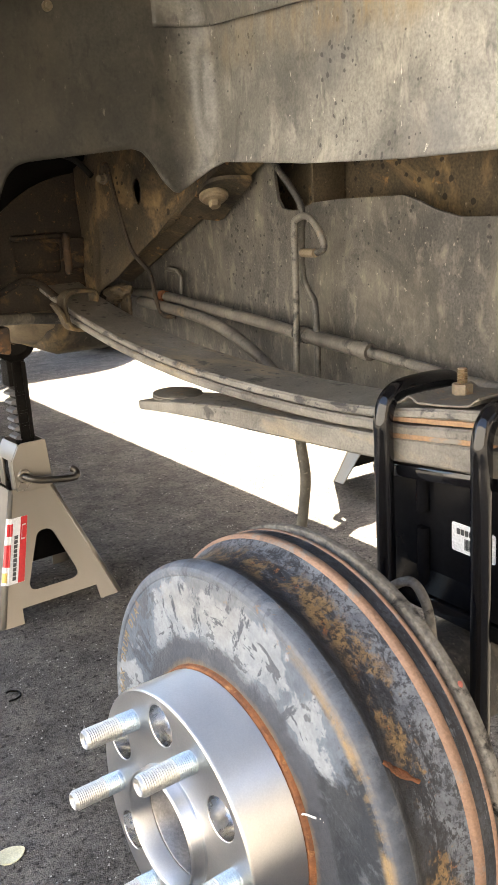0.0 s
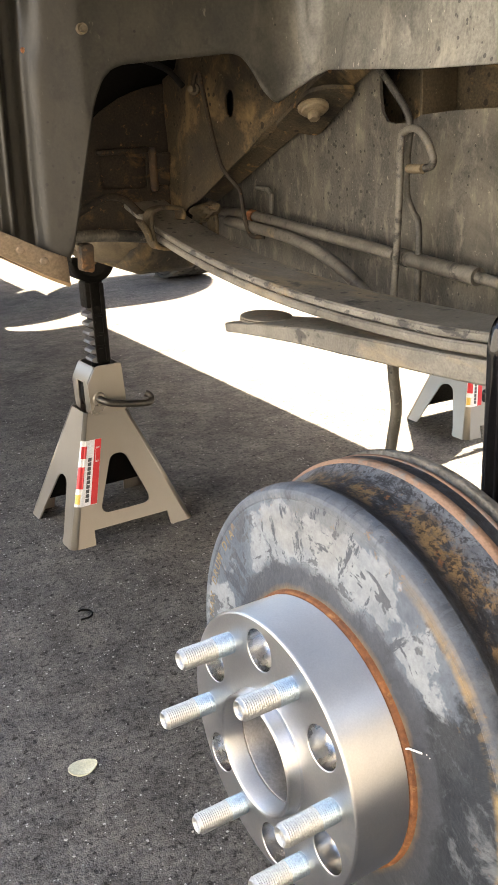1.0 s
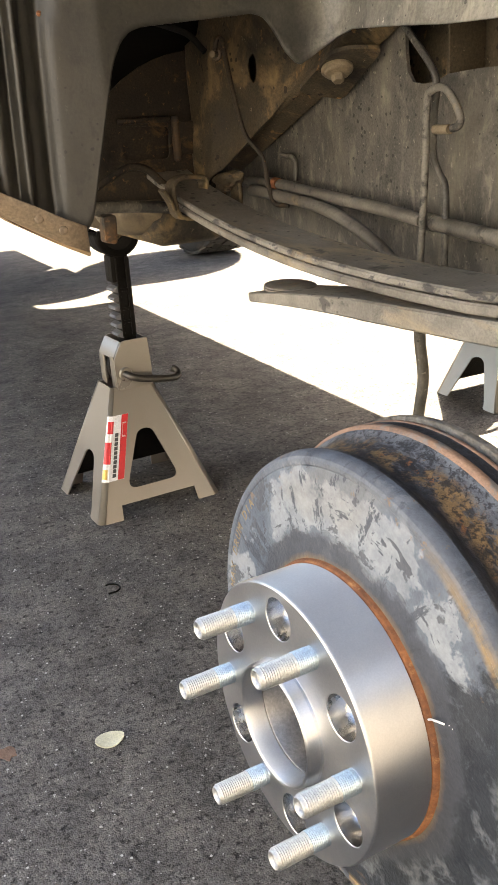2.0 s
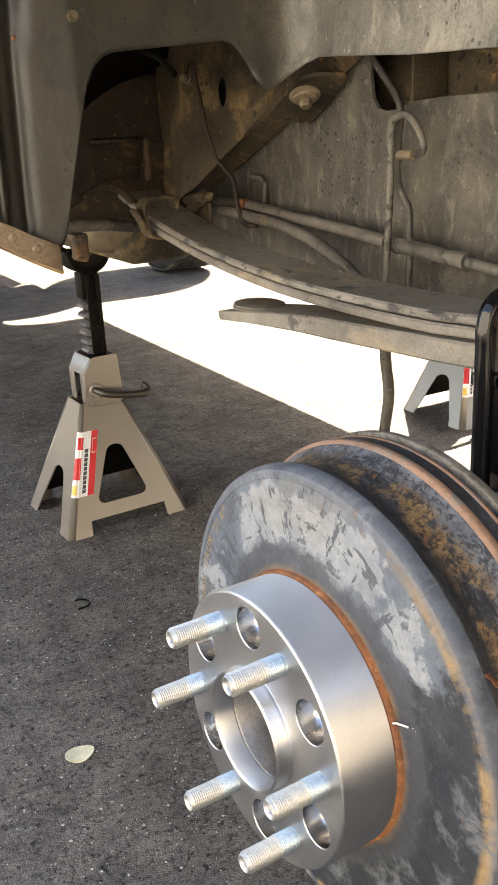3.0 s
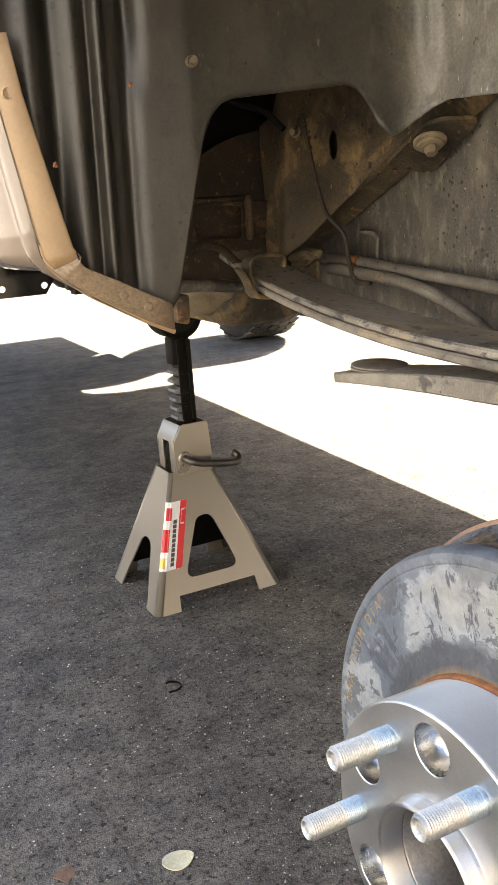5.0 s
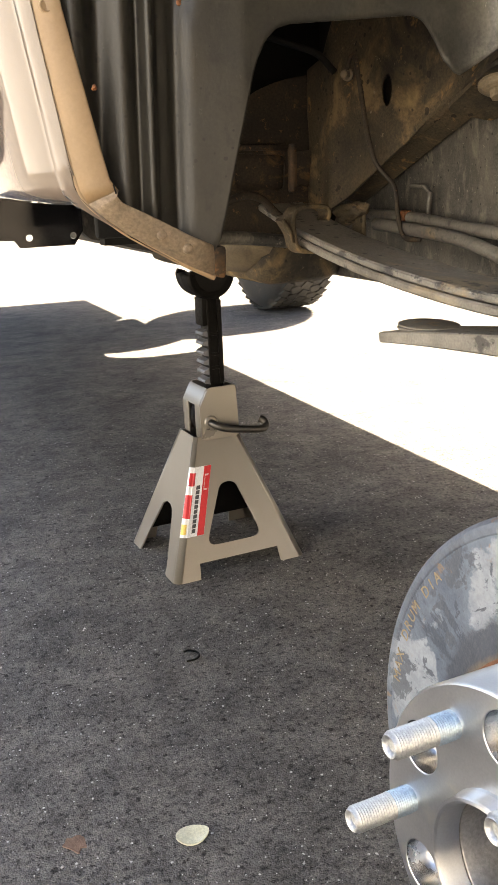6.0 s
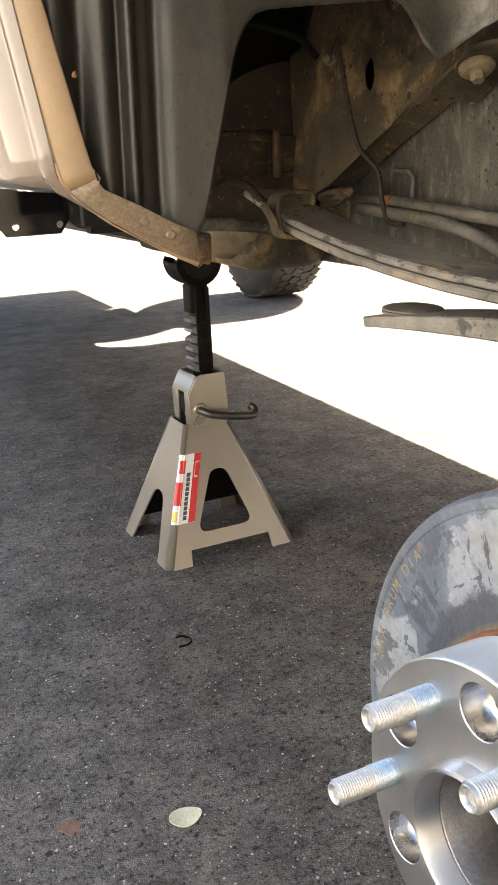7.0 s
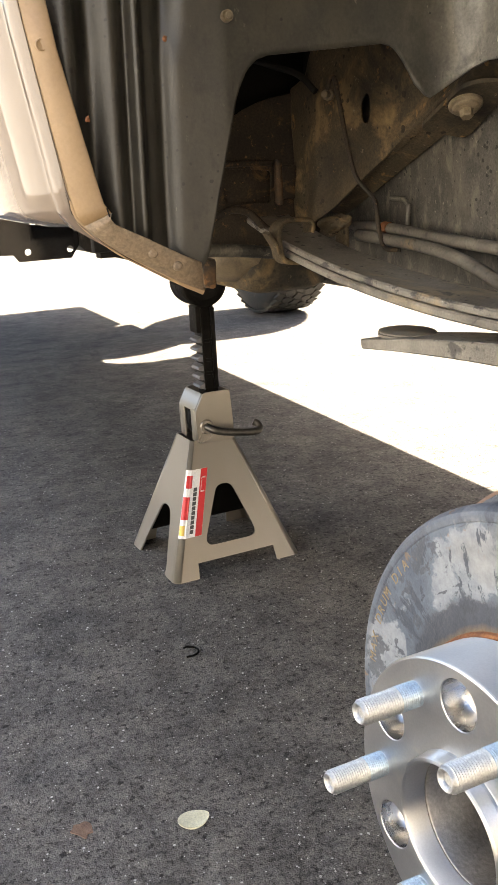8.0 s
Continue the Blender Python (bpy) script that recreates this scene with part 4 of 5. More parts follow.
box(bm, (0.222, 0.8535, 0.690), (0.303, 0.8575, 0.746), 0.002)
part("hanger_pocket", bm, "rusty_shaded", truck)
bm = bmesh.new()
box(bm, (0.302, 0.834, 0.690), (0.311, 0.847, 0.752), 0.003)
for v in bm.verts:
    v.co += 0.0022 * noise.noise_vector(v.co * 70)
part("hanger_edge", bm, "flaky", truck, "flaking rusty edge of the hanger pocket")
bm = bmesh.new()
for lo, hi in (((0.222, 0.836, 0.744), (0.301, 0.847, 0.752)), ((0.312, 0.841, 0.698), (0.337, 0.845, 0.744))):
    box(bm, lo, hi, 0.003)
for v in bm.verts:
    v.co += 0.0018 * noise.noise_vector(v.co * 60)
part("hanger_lip", bm, "rusty_shaded", truck, "rust-flaked rim of the hanger pocket")
part("hanger_arm", tube([(0.168, 0.80, 0.668), (0.190, 0.80, 0.679), (0.219, 0.80, 0.690), (0.243, 0.80, 0.684), (0.262, 0.80, 0.666), (0.276, 0.80, 0.656)], 0.0052), "rusty_shaded", truck, "bent dusty rod at the hanger")
bm = bmesh.new()
box(bm, (0.168, 0.788, 0.592), (0.187, 0.812, 0.630), 0.005)
for v in bm.verts:
    v.co += 0.002 * noise.noise_vector(v.co * 80)
part("hanger_nub", bm, "flaky", truck, "orange rusty bracket end")
bm = bmesh.new()
bmesh.ops.create_icosphere(bm, subdivisions=4, radius=1.0)
for v in bm.verts:
    v.co = Vector((0.272 + 0.068 * v.co.x, 0.935 + 0.075 * v.co.y, 0.624 + 0.043 * v.co.z)) + 0.002 * noise.noise_vector(v.co * 5)
part("hanger_bowl", bm, "tan_steel", truck, "rounded dusty tan hanger bowl")
# near-black sheet paints the shaded void behind the hanger
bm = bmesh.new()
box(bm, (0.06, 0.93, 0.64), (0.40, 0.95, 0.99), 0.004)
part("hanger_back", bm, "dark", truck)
bm = bmesh.new()
box(bm, (0.262, 0.86, 0.566), (0.40, 1.40, 0.67), 0.026)
part("hanger_cup", bm, "rusty", truck, "brown rounded underside of the spring hanger", 60)
bm = bmesh.new()
box(bm, (0.322, 1.276, 0.524), (0.372, 1.318, 0.60), 0.006)
part("frame_pad", bm, "rusty", truck)
bm = bmesh.new()
box(bm, (0.195, 0.90, 0.615), (0.266, 1.05, 0.665), 0.012)
part("hanger_foot", bm, "rusty", truck)
part("hanger_tube", tube([(0.13, 0.80, 0.642), (0.171, 0.80, 0.640), (0.213, 0.80, 0.638), (0.276, 0.80, 0.630)], 0.0085), "frame", truck)
disc = [(0.0055 * math.cos(a), 0.0055 * math.sin(a)) for a in frange(0, 2 * math.pi, 14)[:-1]]
bm = plate([(-0.05, 0.72), (-0.05, 0.632), (-0.012, 0.630), (-0.004, 0.6185), (0.083, 0.619), (0.098, 0.640), (0.098, 0.72)], [[(x + u, 0.6335 + v) for u, v in disc] for x in (0.012, 0.082)], m=axes((0, 1.19, 0), Vector((1, 0, 0)), Vector((0, 0, 1)), Vector((0, -1, 0))), thick=0.004)
part("side_step_bracket", bm, "black", truck, "black bracket with two holes under the sill", 30)
bm = plate([(0.097, 0.70), (0.097, 0.645), (0.12, 0.6235), (0.24, 0.592), (0.27, 0.60), (0.27, 0.70)], m=axes((0, 1.235, 0), Vector((1, 0, 0)), Vector((0, 0, 1)), Vector((0, -1, 0))), thick=0.03)
part("cab_sill", bm, "frame", truck, "shaded grey sill foot", 30)
# lines and hoses along the rail
X = 0.375
part("brake_line", tube([(X, 0.405, 0.835), (X, 0.384, 0.8155), (X, 0.346, 0.779), (X, 0.339, 0.760), (X, 0.342, 0.740), (X, 0.343, 0.700), (X, 0.333, 0.681), (X, 0.323, 0.664), (X, 0.323, 0.594), (X + 0.005, 0.33, 0.575)], 0.0037), "frame", truck, "bent grey steel brake line")
part("hose_loop", tube([(X - 0.012, 0.348, 0.580), (X - 0.012, 0.345, 0.62), (X - 0.012, 0.340, 0.688), (X - 0.012, 0.338, 0.7475), (X - 0.012, 0.331, 0.7585), (X - 0.012, 0.314, 0.7605), (X - 0.012, 0.300, 0.751), (X - 0.012, 0.289, 0.735), (X - 0.012, 0.2905, 0.7265), (X - 0.012, 0.300, 0.7240)], 0.0038), "line", truck, "looped grey vent hose")
bm = lathe([(0.0001, 0), (0.0046, 0), (0.0046, 0.022), (0.0001, 0.022)], 16)
bmesh.ops.transform(bm, verts=bm.verts, matrix=axes((X - 0.014, 0.3225, 0.7235), Vector((1, 0, 0)), Vector((0, 0, 1)), Vector((0, -1, 0))))
part("hose_end", bm, "tan_steel", truck, "tan hose end")
part("frame_pipe", tube([(X, 0.79, 0.659), (X, 0.675, 0.6585), (X, 0.568, 0.6505), (X, 0.474, 0.644), (X, 0.40, 0.638), (X, 0.36, 0.634)], 0.0072), "line", truck, "grey pipe along the frame")
part("frame_pipe", tube([(X, 0.346, 0.633), (X, 0.29, 0.629), (X, 0.238, 0.6255)], 0.0082), "line", truck, "grey sleeved pipe")
part("pipe_sleeve", tube([(X, 0.247, 0.626), (X, 0.234, 0.6252)], 0.0092, smooth=False), "line", truck)
part("pipe_sleeve", tube([(X, 0.352, 0.6335), (X, 0.340, 0.6325)], 0.0092, smooth=False), "line", truck)
part("frame_pipe", tube([(X, 0.24, 0.6255), (X, 0.152, 0.6175), (X, 0.077, 0.6115), (X, -0.2, 0.609)], 0.0055), "line", truck)
part("rust_collar", tube([(X - 0.001, 0.676, 0.6590), (X - 0.001, 0.664, 0.6582)], 0.0080, smooth=False), "rust", truck, "orange rust collar on the pipe")
part("curved_hose", tube([(X - 0.013, 0.72, 0.650), (X - 0.013, 0.652, 0.6465), (X - 0.013, 0.557, 0.6395), (X - 0.013, 0.487, 0.6265), (X - 0.013, 0.43, 0.607), (X - 0.010, 0.39, 0.583), (X - 0.008, 0.375, 0.56)], 0.0075), "line", truck, "curved brown hose")
part("hanging_hose", tube([(X, 0.358, 0.575), (X, 0.363, 0.53), (X, 0.362, 0.503), (X, 0.356, 0.466), (X, 0.362, 0.43), (X, 0.369, 0.40), (X - 0.01, 0.37, 0.36)], 0.0065), "frame", truck, "hanging grey rubber hose")
part("thin_line", tube([(0.312, 0.703, 0.826), (0.314, 0.698, 0.838), (0.317, 0.693, 0.838), (0.318, 0.689, 0.824), (0.320, 0.686, 0.8055), (0.325, 0.684, 0.7725), (0.332, 0.685, 0.7445), (0.337, 0.678, 0.7205), (0.344, 0.657, 0.7005), (0.347, 0.652, 0.690), (0.352, 0.653, 0.6595), (0.357, 0.647, 0.6365), (0.368, 0.630, 0.634)], 0.0029), "rusty_shaded", truck, "thin bent steel line")
bm = lathe([(0.0001, -0.006), (0.003, -0.006), (0.0045, -0.005), (0.0048, 0.004), (0.0075, 0.005), (0.0075, 0.010)], 8)
part("line_clamp", bm, "tan_steel", truck, "round line clamp bolt").matrix_world = axes((0.312, 0.706, 0.8255), Vector((0.6, -0.8, 0)), Vector((0, 0, 1)), Vector((0.8, 0.6, 0)))
part("upper_hose", tube([(0.25, 0.80, 0.875), (0.275, 0.775, 0.862), (0.295, 0.745, 0.848), (0.308, 0.725, 0.826)], 0.004), "dark", truck)
bm = bmesh.new()
bmesh.ops.create_icosphere(bm, subdivisions=4, radius=0.016)
for v in bm.verts:
    v.co = Vector((v.co.x * 0.9, v.co.y * 2.1, v.co.z * 0.75)) * (1 + 0.5 * noise.noise(v.co * 60 + Vector((3, 1, 0)))) + 0.003 * noise.noise_vector(v.co * 200)
part("bushing", bm, "rusty", truck, "crusted rusty bushing end").matrix_world = pose(0.333, 0.735, 0.668, -12, 0, 4)
part("wire_hook", tube([(0.393, 0.686, 0.6945), (0.390, 0.684, 0.6943), (0.390, 0.655, 0.6925), (0.390, 0.645, 0.686), (0.390, 0.648, 0.662)], 0.003, smooth=False), "line", truck)

# ---- front wheel on the far side ----
wheel = part("wheel", lathe([(0.11, -0.11), (0.20, -0.115), (0.21, -0.12), (0.21, 0.12), (0.18, 0.09), (0.05, 0.07), (0.0001, 0.07)], 48), "stand", truck, "grey alloy wheel")
bm = lathe([(0.212, -0.118), (0.25, -0.135), (0.32, -0.140), (0.365, -0.128), (0.382, -0.105), (0.386, 0.0), (0.382, 0.105), (0.365, 0.128), (0.32, 0.140), (0.25, 0.135), (0.212, 0.118)], 72)
tyre = part("tyre", bm, "rubber", wheel, "black all-terrain tyre with block tread")
bm = bmesh.new()
for i in range(44):
    for k, (h, sh) in enumerate(((-0.098, 0.0), (-0.05, 0.5), (0.0, 0.0), (0.05, 0.5), (0.098, 0.0))):
        a = 2 * math.pi * (i + sh) / 44
        m = pose(0, 0, 0, 0, 0, math.degrees(a)) @ Matrix.Translation((0.386 - abs(h) * 0.03, 0, h)) @ pose(0, 0, 0, 25 if k % 2 else -25)
        box(bm, (-0.006, -0.022, -0.021), (0.007, 0.022, 0.021), 0, m)
tagged(part("tread", bm, "rubber", wheel, "", 20), kind="stuff")
WHEEL_AT = axes((1.93, FRONT + 0.11, 0.450), Vector((0, 1, 0)), Vector((0, 0, 1)), Vector((1, 0, 0))) @ Matrix.Scale(1.14, 4)
wheel.matrix_world = WHEEL_AT

# ---- leaf spring ----
spring = thing("leaf_spring", "weathered grey steel leaf spring with clip and overload leaf", "leaf spring")
SX, HALF = 0.291, 0.033


def poly_z(pts, deg=3):
    ys, zs_ = zip(*pts)
    c = np.polyfit(ys, zs_, deg)
    return lambda y: float(np.polyval(c, y))


top = poly_z([(0.95, 0.712), (0.72, 0.657), (0.52, 0.620), (0.328, 0.607), (0.193, 0.607), (0.08, 0.613), (-0.10, 0.618), (-0.3, 0.622)], 3)
TAPER = 0.11                  # the lift block is a wedge, so the pack above it slopes
LIFT = [(-0.55, 0.014), (-0.20, 0.0200), (-0.08, 0.0215), (-0.03, 0.0187), (0.026, 0.0142), (0.055, 0.0108), (0.075, 0.0082), (0.095, 0.0062), (0.15, 0.0030), (0.24, 0.0015), (0.40, 0.0)]
PACK = [(-0.10, 0.0), (-0.05, 0.0045), (0.060, 0.0042), (0.10, 0.0)]          # liners part the leaves inside the clamp


def leaf_top(y):
    return top(y) + interp(y, LIFT)


def overload_top(y):
    return low(y) + 0.56 * interp(y, LIFT) - 0.010 * max(0, (y - 0.30) / 0.235) ** 1.5


part("main_leaf", strip([Vector((SX, y, leaf_top(y))) for y in frange(-0.55, 0.93, 90)], HALF, 0.0085), "spring", spring)
edge = spring.children[0]
edge.data.materials.append(M["chipped"])
for f in edge.data.polygons:
    f.material_index = 1 if abs(f.normal.x) > 0.5 else 0
part("second_leaf", strip([Vector((SX, y, leaf_top(y) - 0.0099 - interp(y, PACK))) for y in frange(-0.50, 0.74, 80)], HALF, 0.0095), "spring", spring)
low = poly_z([(0.535, 0.565), (0.334, 0.577), (0.196, 0.585), (0.098, 0.592), (-0.1, 0.594)], 2)
leaf = part("overload_leaf", strip([Vector((SX, y, overload_top(y))) for y in frange(-0.42, 0.541, 60)], HALF, 0.0205), "spring", spring, "thick straight overload leaf")
for v in leaf.data.vertices:
    y = v.co.y
    t = overload_top(y)
    v.co.z = t + (v.co.z - t) * (1 - 0.45 * min(1, max(0, (y - 0.30) / 0.235)))
bm = lathe([(0.0001, -0.0022), (0.026, -0.0022), (0.0285, -0.0032), (0.0285, -0.0046), (0.0270, -0.0050), (0.0290, -0.0056), (0.0290, -0.0080), (0.026, -0.0090)], 28)
bmesh.ops.transform(bm, verts=bm.verts, matrix=Matrix.Translation((SX, 0.497, low(0.497) + 0.0005)) @ Matrix.Diagonal((1.0, 1.3, 1, 1)))
part("rubber_pad", bm, "sheet", spring, "round rubber pad")
bm = bmesh.new()
strap = smooth_path([(0.336, 0.722, 0.668), (0.336, 0.722, 0.640), (0.328, 0.722, 0.631), (0.290, 0.722, 0.630), (0.262, 0.722, 0.630), (0.251, 0.722, 0.634), (0.2475, 0.722, 0.646), (0.2455, 0.722, 0.664), (0.2495, 0.722, 0.6735), (0.262, 0.722, 0.677), (0.284, 0.722, 0.676), (0.2885, 0.722, 0.670), (0.2865, 0.722, 0.664)], 4)
strip(strap, 0.014, 0.0055, bm, Vector((0, 1, 0)))
strip(smooth_path([(0.2440, 0.716, 0.640), (0.2400, 0.716, 0.652), (0.2340, 0.716, 0.662), (0.2300, 0.716, 0.668)], 4), 0.010, 0.005, bm, Vector((0, 1, 0)))
for v in bm.verts:
    v.co += 0.0006 * noise.noise_vector(v.co * 40)
part("spring_clip", bm, "rusty", spring, "rusty bent spring clip")
WAVE = smooth_path([(0, 0.066, 0.6285), (0, 0.060, 0.6300), (0, 0.053, 0.6338), (0, 0.046, 0.6300), (0, 0.040, 0.6285), (0, 0.010, 0.6280), (0, -0.008, 0.6285), (0, -0.014, 0.6320), (0, -0.019, 0.6345)], 4)
bm = strip([Vector((SX, p.y, p.z)) for p in WAVE], 0.0345, 0.0018, bm=None)
for v in bm.verts:
    v.co.z += 0.0006 * noise.noise(v.co * 90) + TAPER * (0.026 - v.co.y)
part("top_plate", bm, "sheet", spring, "thin wavy rusty top plate")
for z0, z1 in ((0.6135, 0.6175), (0.5998, 0.6040)):
    bm = bmesh.new()
    box(bm, (SX - 0.0332, -0.03, z0), (SX + 0.0332, 0.085, z1), 0.0006)
    for v in bm.verts:
        v.co.x += 0.0006 * noise.noise(v.co * 120)
        v.co.z += TAPER * (0.026 - v.co.y)
    part("liner_strip", bm, "liner_rust", spring)
bm = lathe([(0.0001, 0.032), (0.0055, 0.032), (0.0058, 0.030), (0.0055, 0.014), (0.0115, 0.014), (0.0125, 0.012), (0.0125, 0.002), (0.0115, 0.0)], 6)
bmesh.ops.transform(bm, verts=bm.verts, matrix=Matrix.Translation((SX + 0.006, 0.036, 0.6285)) @ Matrix.Diagonal((0.66, 0.66, 0.66, 1)))
nut = part("centre_bolt_nut", bm, "nut", spring, "rusty centre bolt with nut", 20)
bm = bmesh.new()
for k in range(8):
    b2 = lathe([(0.0052, 0.0145 + k * 0.0021), (0.0064, 0.0155 + k * 0.0021), (0.0052, 0.0165 + k * 0.0021)], 16)
    me = bpy.data.meshes.new("t")
    b2.to_mesh(me)
    b2.free()
    bm.from_mesh(me)
    bpy.data.meshes.remove(me)
bmesh.ops.transform(bm, verts=bm.verts, matrix=Matrix.Translation((SX + 0.006, 0.036, 0.6285)) @ Matrix.Diagonal((0.66, 0.66, 0.66, 1)))
part("thread", bm, "rusty", nut)

# ---- U-bolts and lift block ----
for y in (0.073, -0.029):
    ub = thing("u_bolt", "gloss black U-bolt clamped over the leaf spring", "U-bolt", "U-bolts")
    x0, x1, zt = SX - 0.043, SX + 0.043, 0.634
    pts = [(x0, y, 0.33), (x0, y, 0.45), (x0, y, zt - 0.022), (x0 + 0.006, y, zt - 0.007), (x0 + 0.022, y, zt), (x1 - 0.022, y, zt), (x1 - 0.006, y, zt - 0.007), (x1, y, zt - 0.022), (x1, y, 0.45), (x1, y, 0.33)]
    part("bend", tube([(x0, y, zt - 0.06), (x0, y, zt - 0.04), *pts[2:8], (x1, y, zt - 0.04), (x1, y, zt - 0.06)], 0.0078, 28, 12), "black", ub)
    for x in (x0, x1):
        part("leg", tube([(x, y, 0.33), (x, y, zt - 0.055)], 0.0077, 20, 4), "black", ub)
block = thing("lift_block", "black painted steel lift block between axle and spring", "lift block")
x0, x1 = SX - 0.033, SX + 0.033
bm = bmesh.new()
box(bm, (x0 + 0.010, -0.040, 0.468), (x1 - 0.010, 0.088, 0.574), 0.002)
part("web", bm, "block", block)
for z0, z1 in ((0.567, 0.5785), (0.455, 0.469)):
    bm = bmesh.new()
    box(bm, (x0, -0.050, z0), (x1, 0.100, z1), 0.003)
    if z0 > 0.5:
        for v in bm.verts:
            v.co.z += TAPER * (0.026 - v.co.y)
    part("flange", bm, "black", block)
bm = bmesh.new()
strip([Vector((x0 + 0.0115, 0.024, 0.492)), Vector((x0 + 0.008, 0.024, 0.482)), Vector((x0 + 0.003, 0.024, 0.4705))], 0.062, 0.004, bm, Vector((0, 1, 0)))
part("gusset", bm, "block", block, "", 60)
for z0, z1 in ((0.538, 0.5655), (0.474, 0.524)):
    bm = tube([(x0 + 0.008, 0.048, z0), (x0 + 0.008, 0.048, z1)], 0.0055, 12, smooth=False)
    part("pin", bm, "block", block)
bm = plate(rounded([(0.019, 0.513), (0.019, 0.5365), (-0.025, 0.5365), (-0.025, 0.513)], 0.0025, 3), m=axes((x0 + 0.0098, 0, 0), Vector((0, 1, 0)), Vector((0, 0, 1)), Vector((1, 0, 0))), thick=-0.0004)
lab = part("sticker", bm, "white", block, "white barcode sticker")
bm = bmesh.new()
for k in range(5):
    box(bm, (x0 + 0.0088, 0.013 - k * 0.0042 - 0.003, 0.528), (x0 + 0.0093, 0.013 - k * 0.0042, 0.5325), 0)
for k in range(12):
    box(bm, (x0 + 0.0088, 0.005 - k * 0.0014 - 0.0007, 0.5165), (x0 + 0.0093, 0.005 - k * 0.0014, 0.5255), 0)
part("print", bm, "ink", lab)

# ---- axle, drum, spacer ----
YAW, CAMBER = radians(3.68), radians(-0.8)
AX_N = Vector((math.cos(YAW) * math.cos(CAMBER), math.sin(YAW) * math.cos(CAMBER), math.sin(CAMBER)))
AX_U = Vector((-math.sin(YAW), math.cos(YAW), 0))
AX = axes((0.0008, 0.0036, 0.4015), AX_U, AX_N.cross(AX_U), AX_N)


def lay(bm, m):
    bmesh.ops.transform(bm, verts=bm.verts, matrix=m)
    return bm


drum = thing("brake_drum", "worn grey iron brake drum with rust streaks", "brake drum")
part("face", lathe([(0.045, 0.0425), (0.088, 0.0422), (0.096, 0.0435), (0.104, 0.0450), (0.135, 0.0452), (0.1500, 0.0462), (0.1512, 0.0468), (0.1522, 0.0462), (0.1552, 0.0462), (0.1572, 0.0472), (0.1590, 0.0496), (0.1600, 0.0535), (0.1601, 0.057)], 160), "drum_face", drum, "grey patchy worn drum face", 24).matrix_world = AX
part("shell", lathe([(0.1600, 0.057), (0.1596, 0.060), (0.1578, 0.063), (0.1555, 0.066), (0.1548, 0.071), (0.1555, 0.080), (0.157, 0.088), (0.160, 0.094), (0.1625, 0.097), (0.1633, 0.0982)], 128), "drum_side", drum, "dark scaly drum side with rust patches", 80).matrix_world = AX
part("rim_band", lathe([(0.1633, 0.0982), (0.1636, 0.0985), (0.1655, 0.0995), (0.166, 0.101), (0.166, 0.1045), (0.165, 0.1055)], 128), "rust_band", drum, "orange rusty rim band", 80).matrix_world = AX
part("rim", lathe([(0.165, 0.1055), (0.1645, 0.1135), (0.1650, 0.1145)], 128), "drum_side", drum, "", 80).matrix_world = AX
part("rim_edge", lathe([(0.1650, 0.1145), (0.1656, 0.1150), (0.1657, 0.1172), (0.1640, 0.1180), (0.140, 0.1182)], 128), "rust_band", drum, "thin rusty rim edge", 80).matrix_world = AX
part("backing_plate", lathe([(0.05, 0.1225), (0.160, 0.1225), (0.1660, 0.1230), (0.1668, 0.1242), (0.1662, 0.1275), (0.1666, 0.1290), (0.1655, 0.1305), (0.156, 0.136), (0.05, 0.140)], 128), "plate_grime", drum, "dusty brown backing plate", 60).matrix_world = AX
part("rust_ring", lathe([(0.080, 0.0394), (0.0900, 0.0394), (0.0907, 0.0399), (0.0912, 0.0408), (0.0918, 0.0435)], 96), "rust", drum, "orange rust ring round the hub").matrix_world = AX
bm = strip([Vector((0.0478, y, z)) for y, z in ((-0.0750, 0.4360), (-0.0790, 0.4388), (-0.0840, 0.4408), (-0.0900, 0.4430))], 0.0006, 0.0012, axis=Vector((0, 0.5, 0.87)))
part("paint_fleck", bm, "white", drum, "small white paint scratch")
SHELL = [(0.057, 0.1600), (0.060, 0.1596), (0.063, 0.1578), (0.066, 0.1555), (0.071, 0.1548), (0.080, 0.1555), (0.088, 0.157), (0.094, 0.160), (0.097, 0.1625)]
q0, q1 = AX.inverted() @ Vector((0.068, -0.125, 0.490)), AX.inverted() @ Vector((0.090, -0.129, 0.470))


def smear(u, v):
    """A tapering smear that lies on the drum's waist."""
    p = q0.lerp(q1, u)
    half = 0.0026 * (0.45 + 0.55 * math.sin(math.pi * min(1, u * 1.15))) * (1 + 0.5 * noise.noise((u * 9, v, 0.4)))
    z = p.z + v * half * 0.75
    a = math.atan2(p.y, p.x) - v * half * 0.66 / 0.156
    r = interp(z, SHELL) + 0.0008 * (1 - v * v) + 0.0001
    return (r * math.cos(a), r * math.sin(a), z)


part("rust_scratch", grid(smear, frange(0, 1, 24), frange(-1, 1, 5)), "rust", drum, "reddish brown rust smear").matrix_world = AX
bm = bmesh.new()
bmesh.ops.create_icosphere(bm, subdivisions=2, radius=0.0022)
for v in bm.verts:
    v.co.y *= 0.4
part("paint_dot", bm, "dot", drum, "small faded red paint dot").matrix_world = pose(0.1365, -0.1155, 0.5065, -30, 0, 0)
for y, z, r in ((-0.0926, 0.4433, 0.0004), (-0.0952, 0.4428, 0.0003)):
    bm = bmesh.new()
    bmesh.ops.create_icosphere(bm, subdivisions=1, radius=r)
    part("paint_fleck", bm, "white", drum, "small white paint speck").matrix_world = Matrix.Translation((0.0486, y, z))
# cast lettering round the rim of the drum face
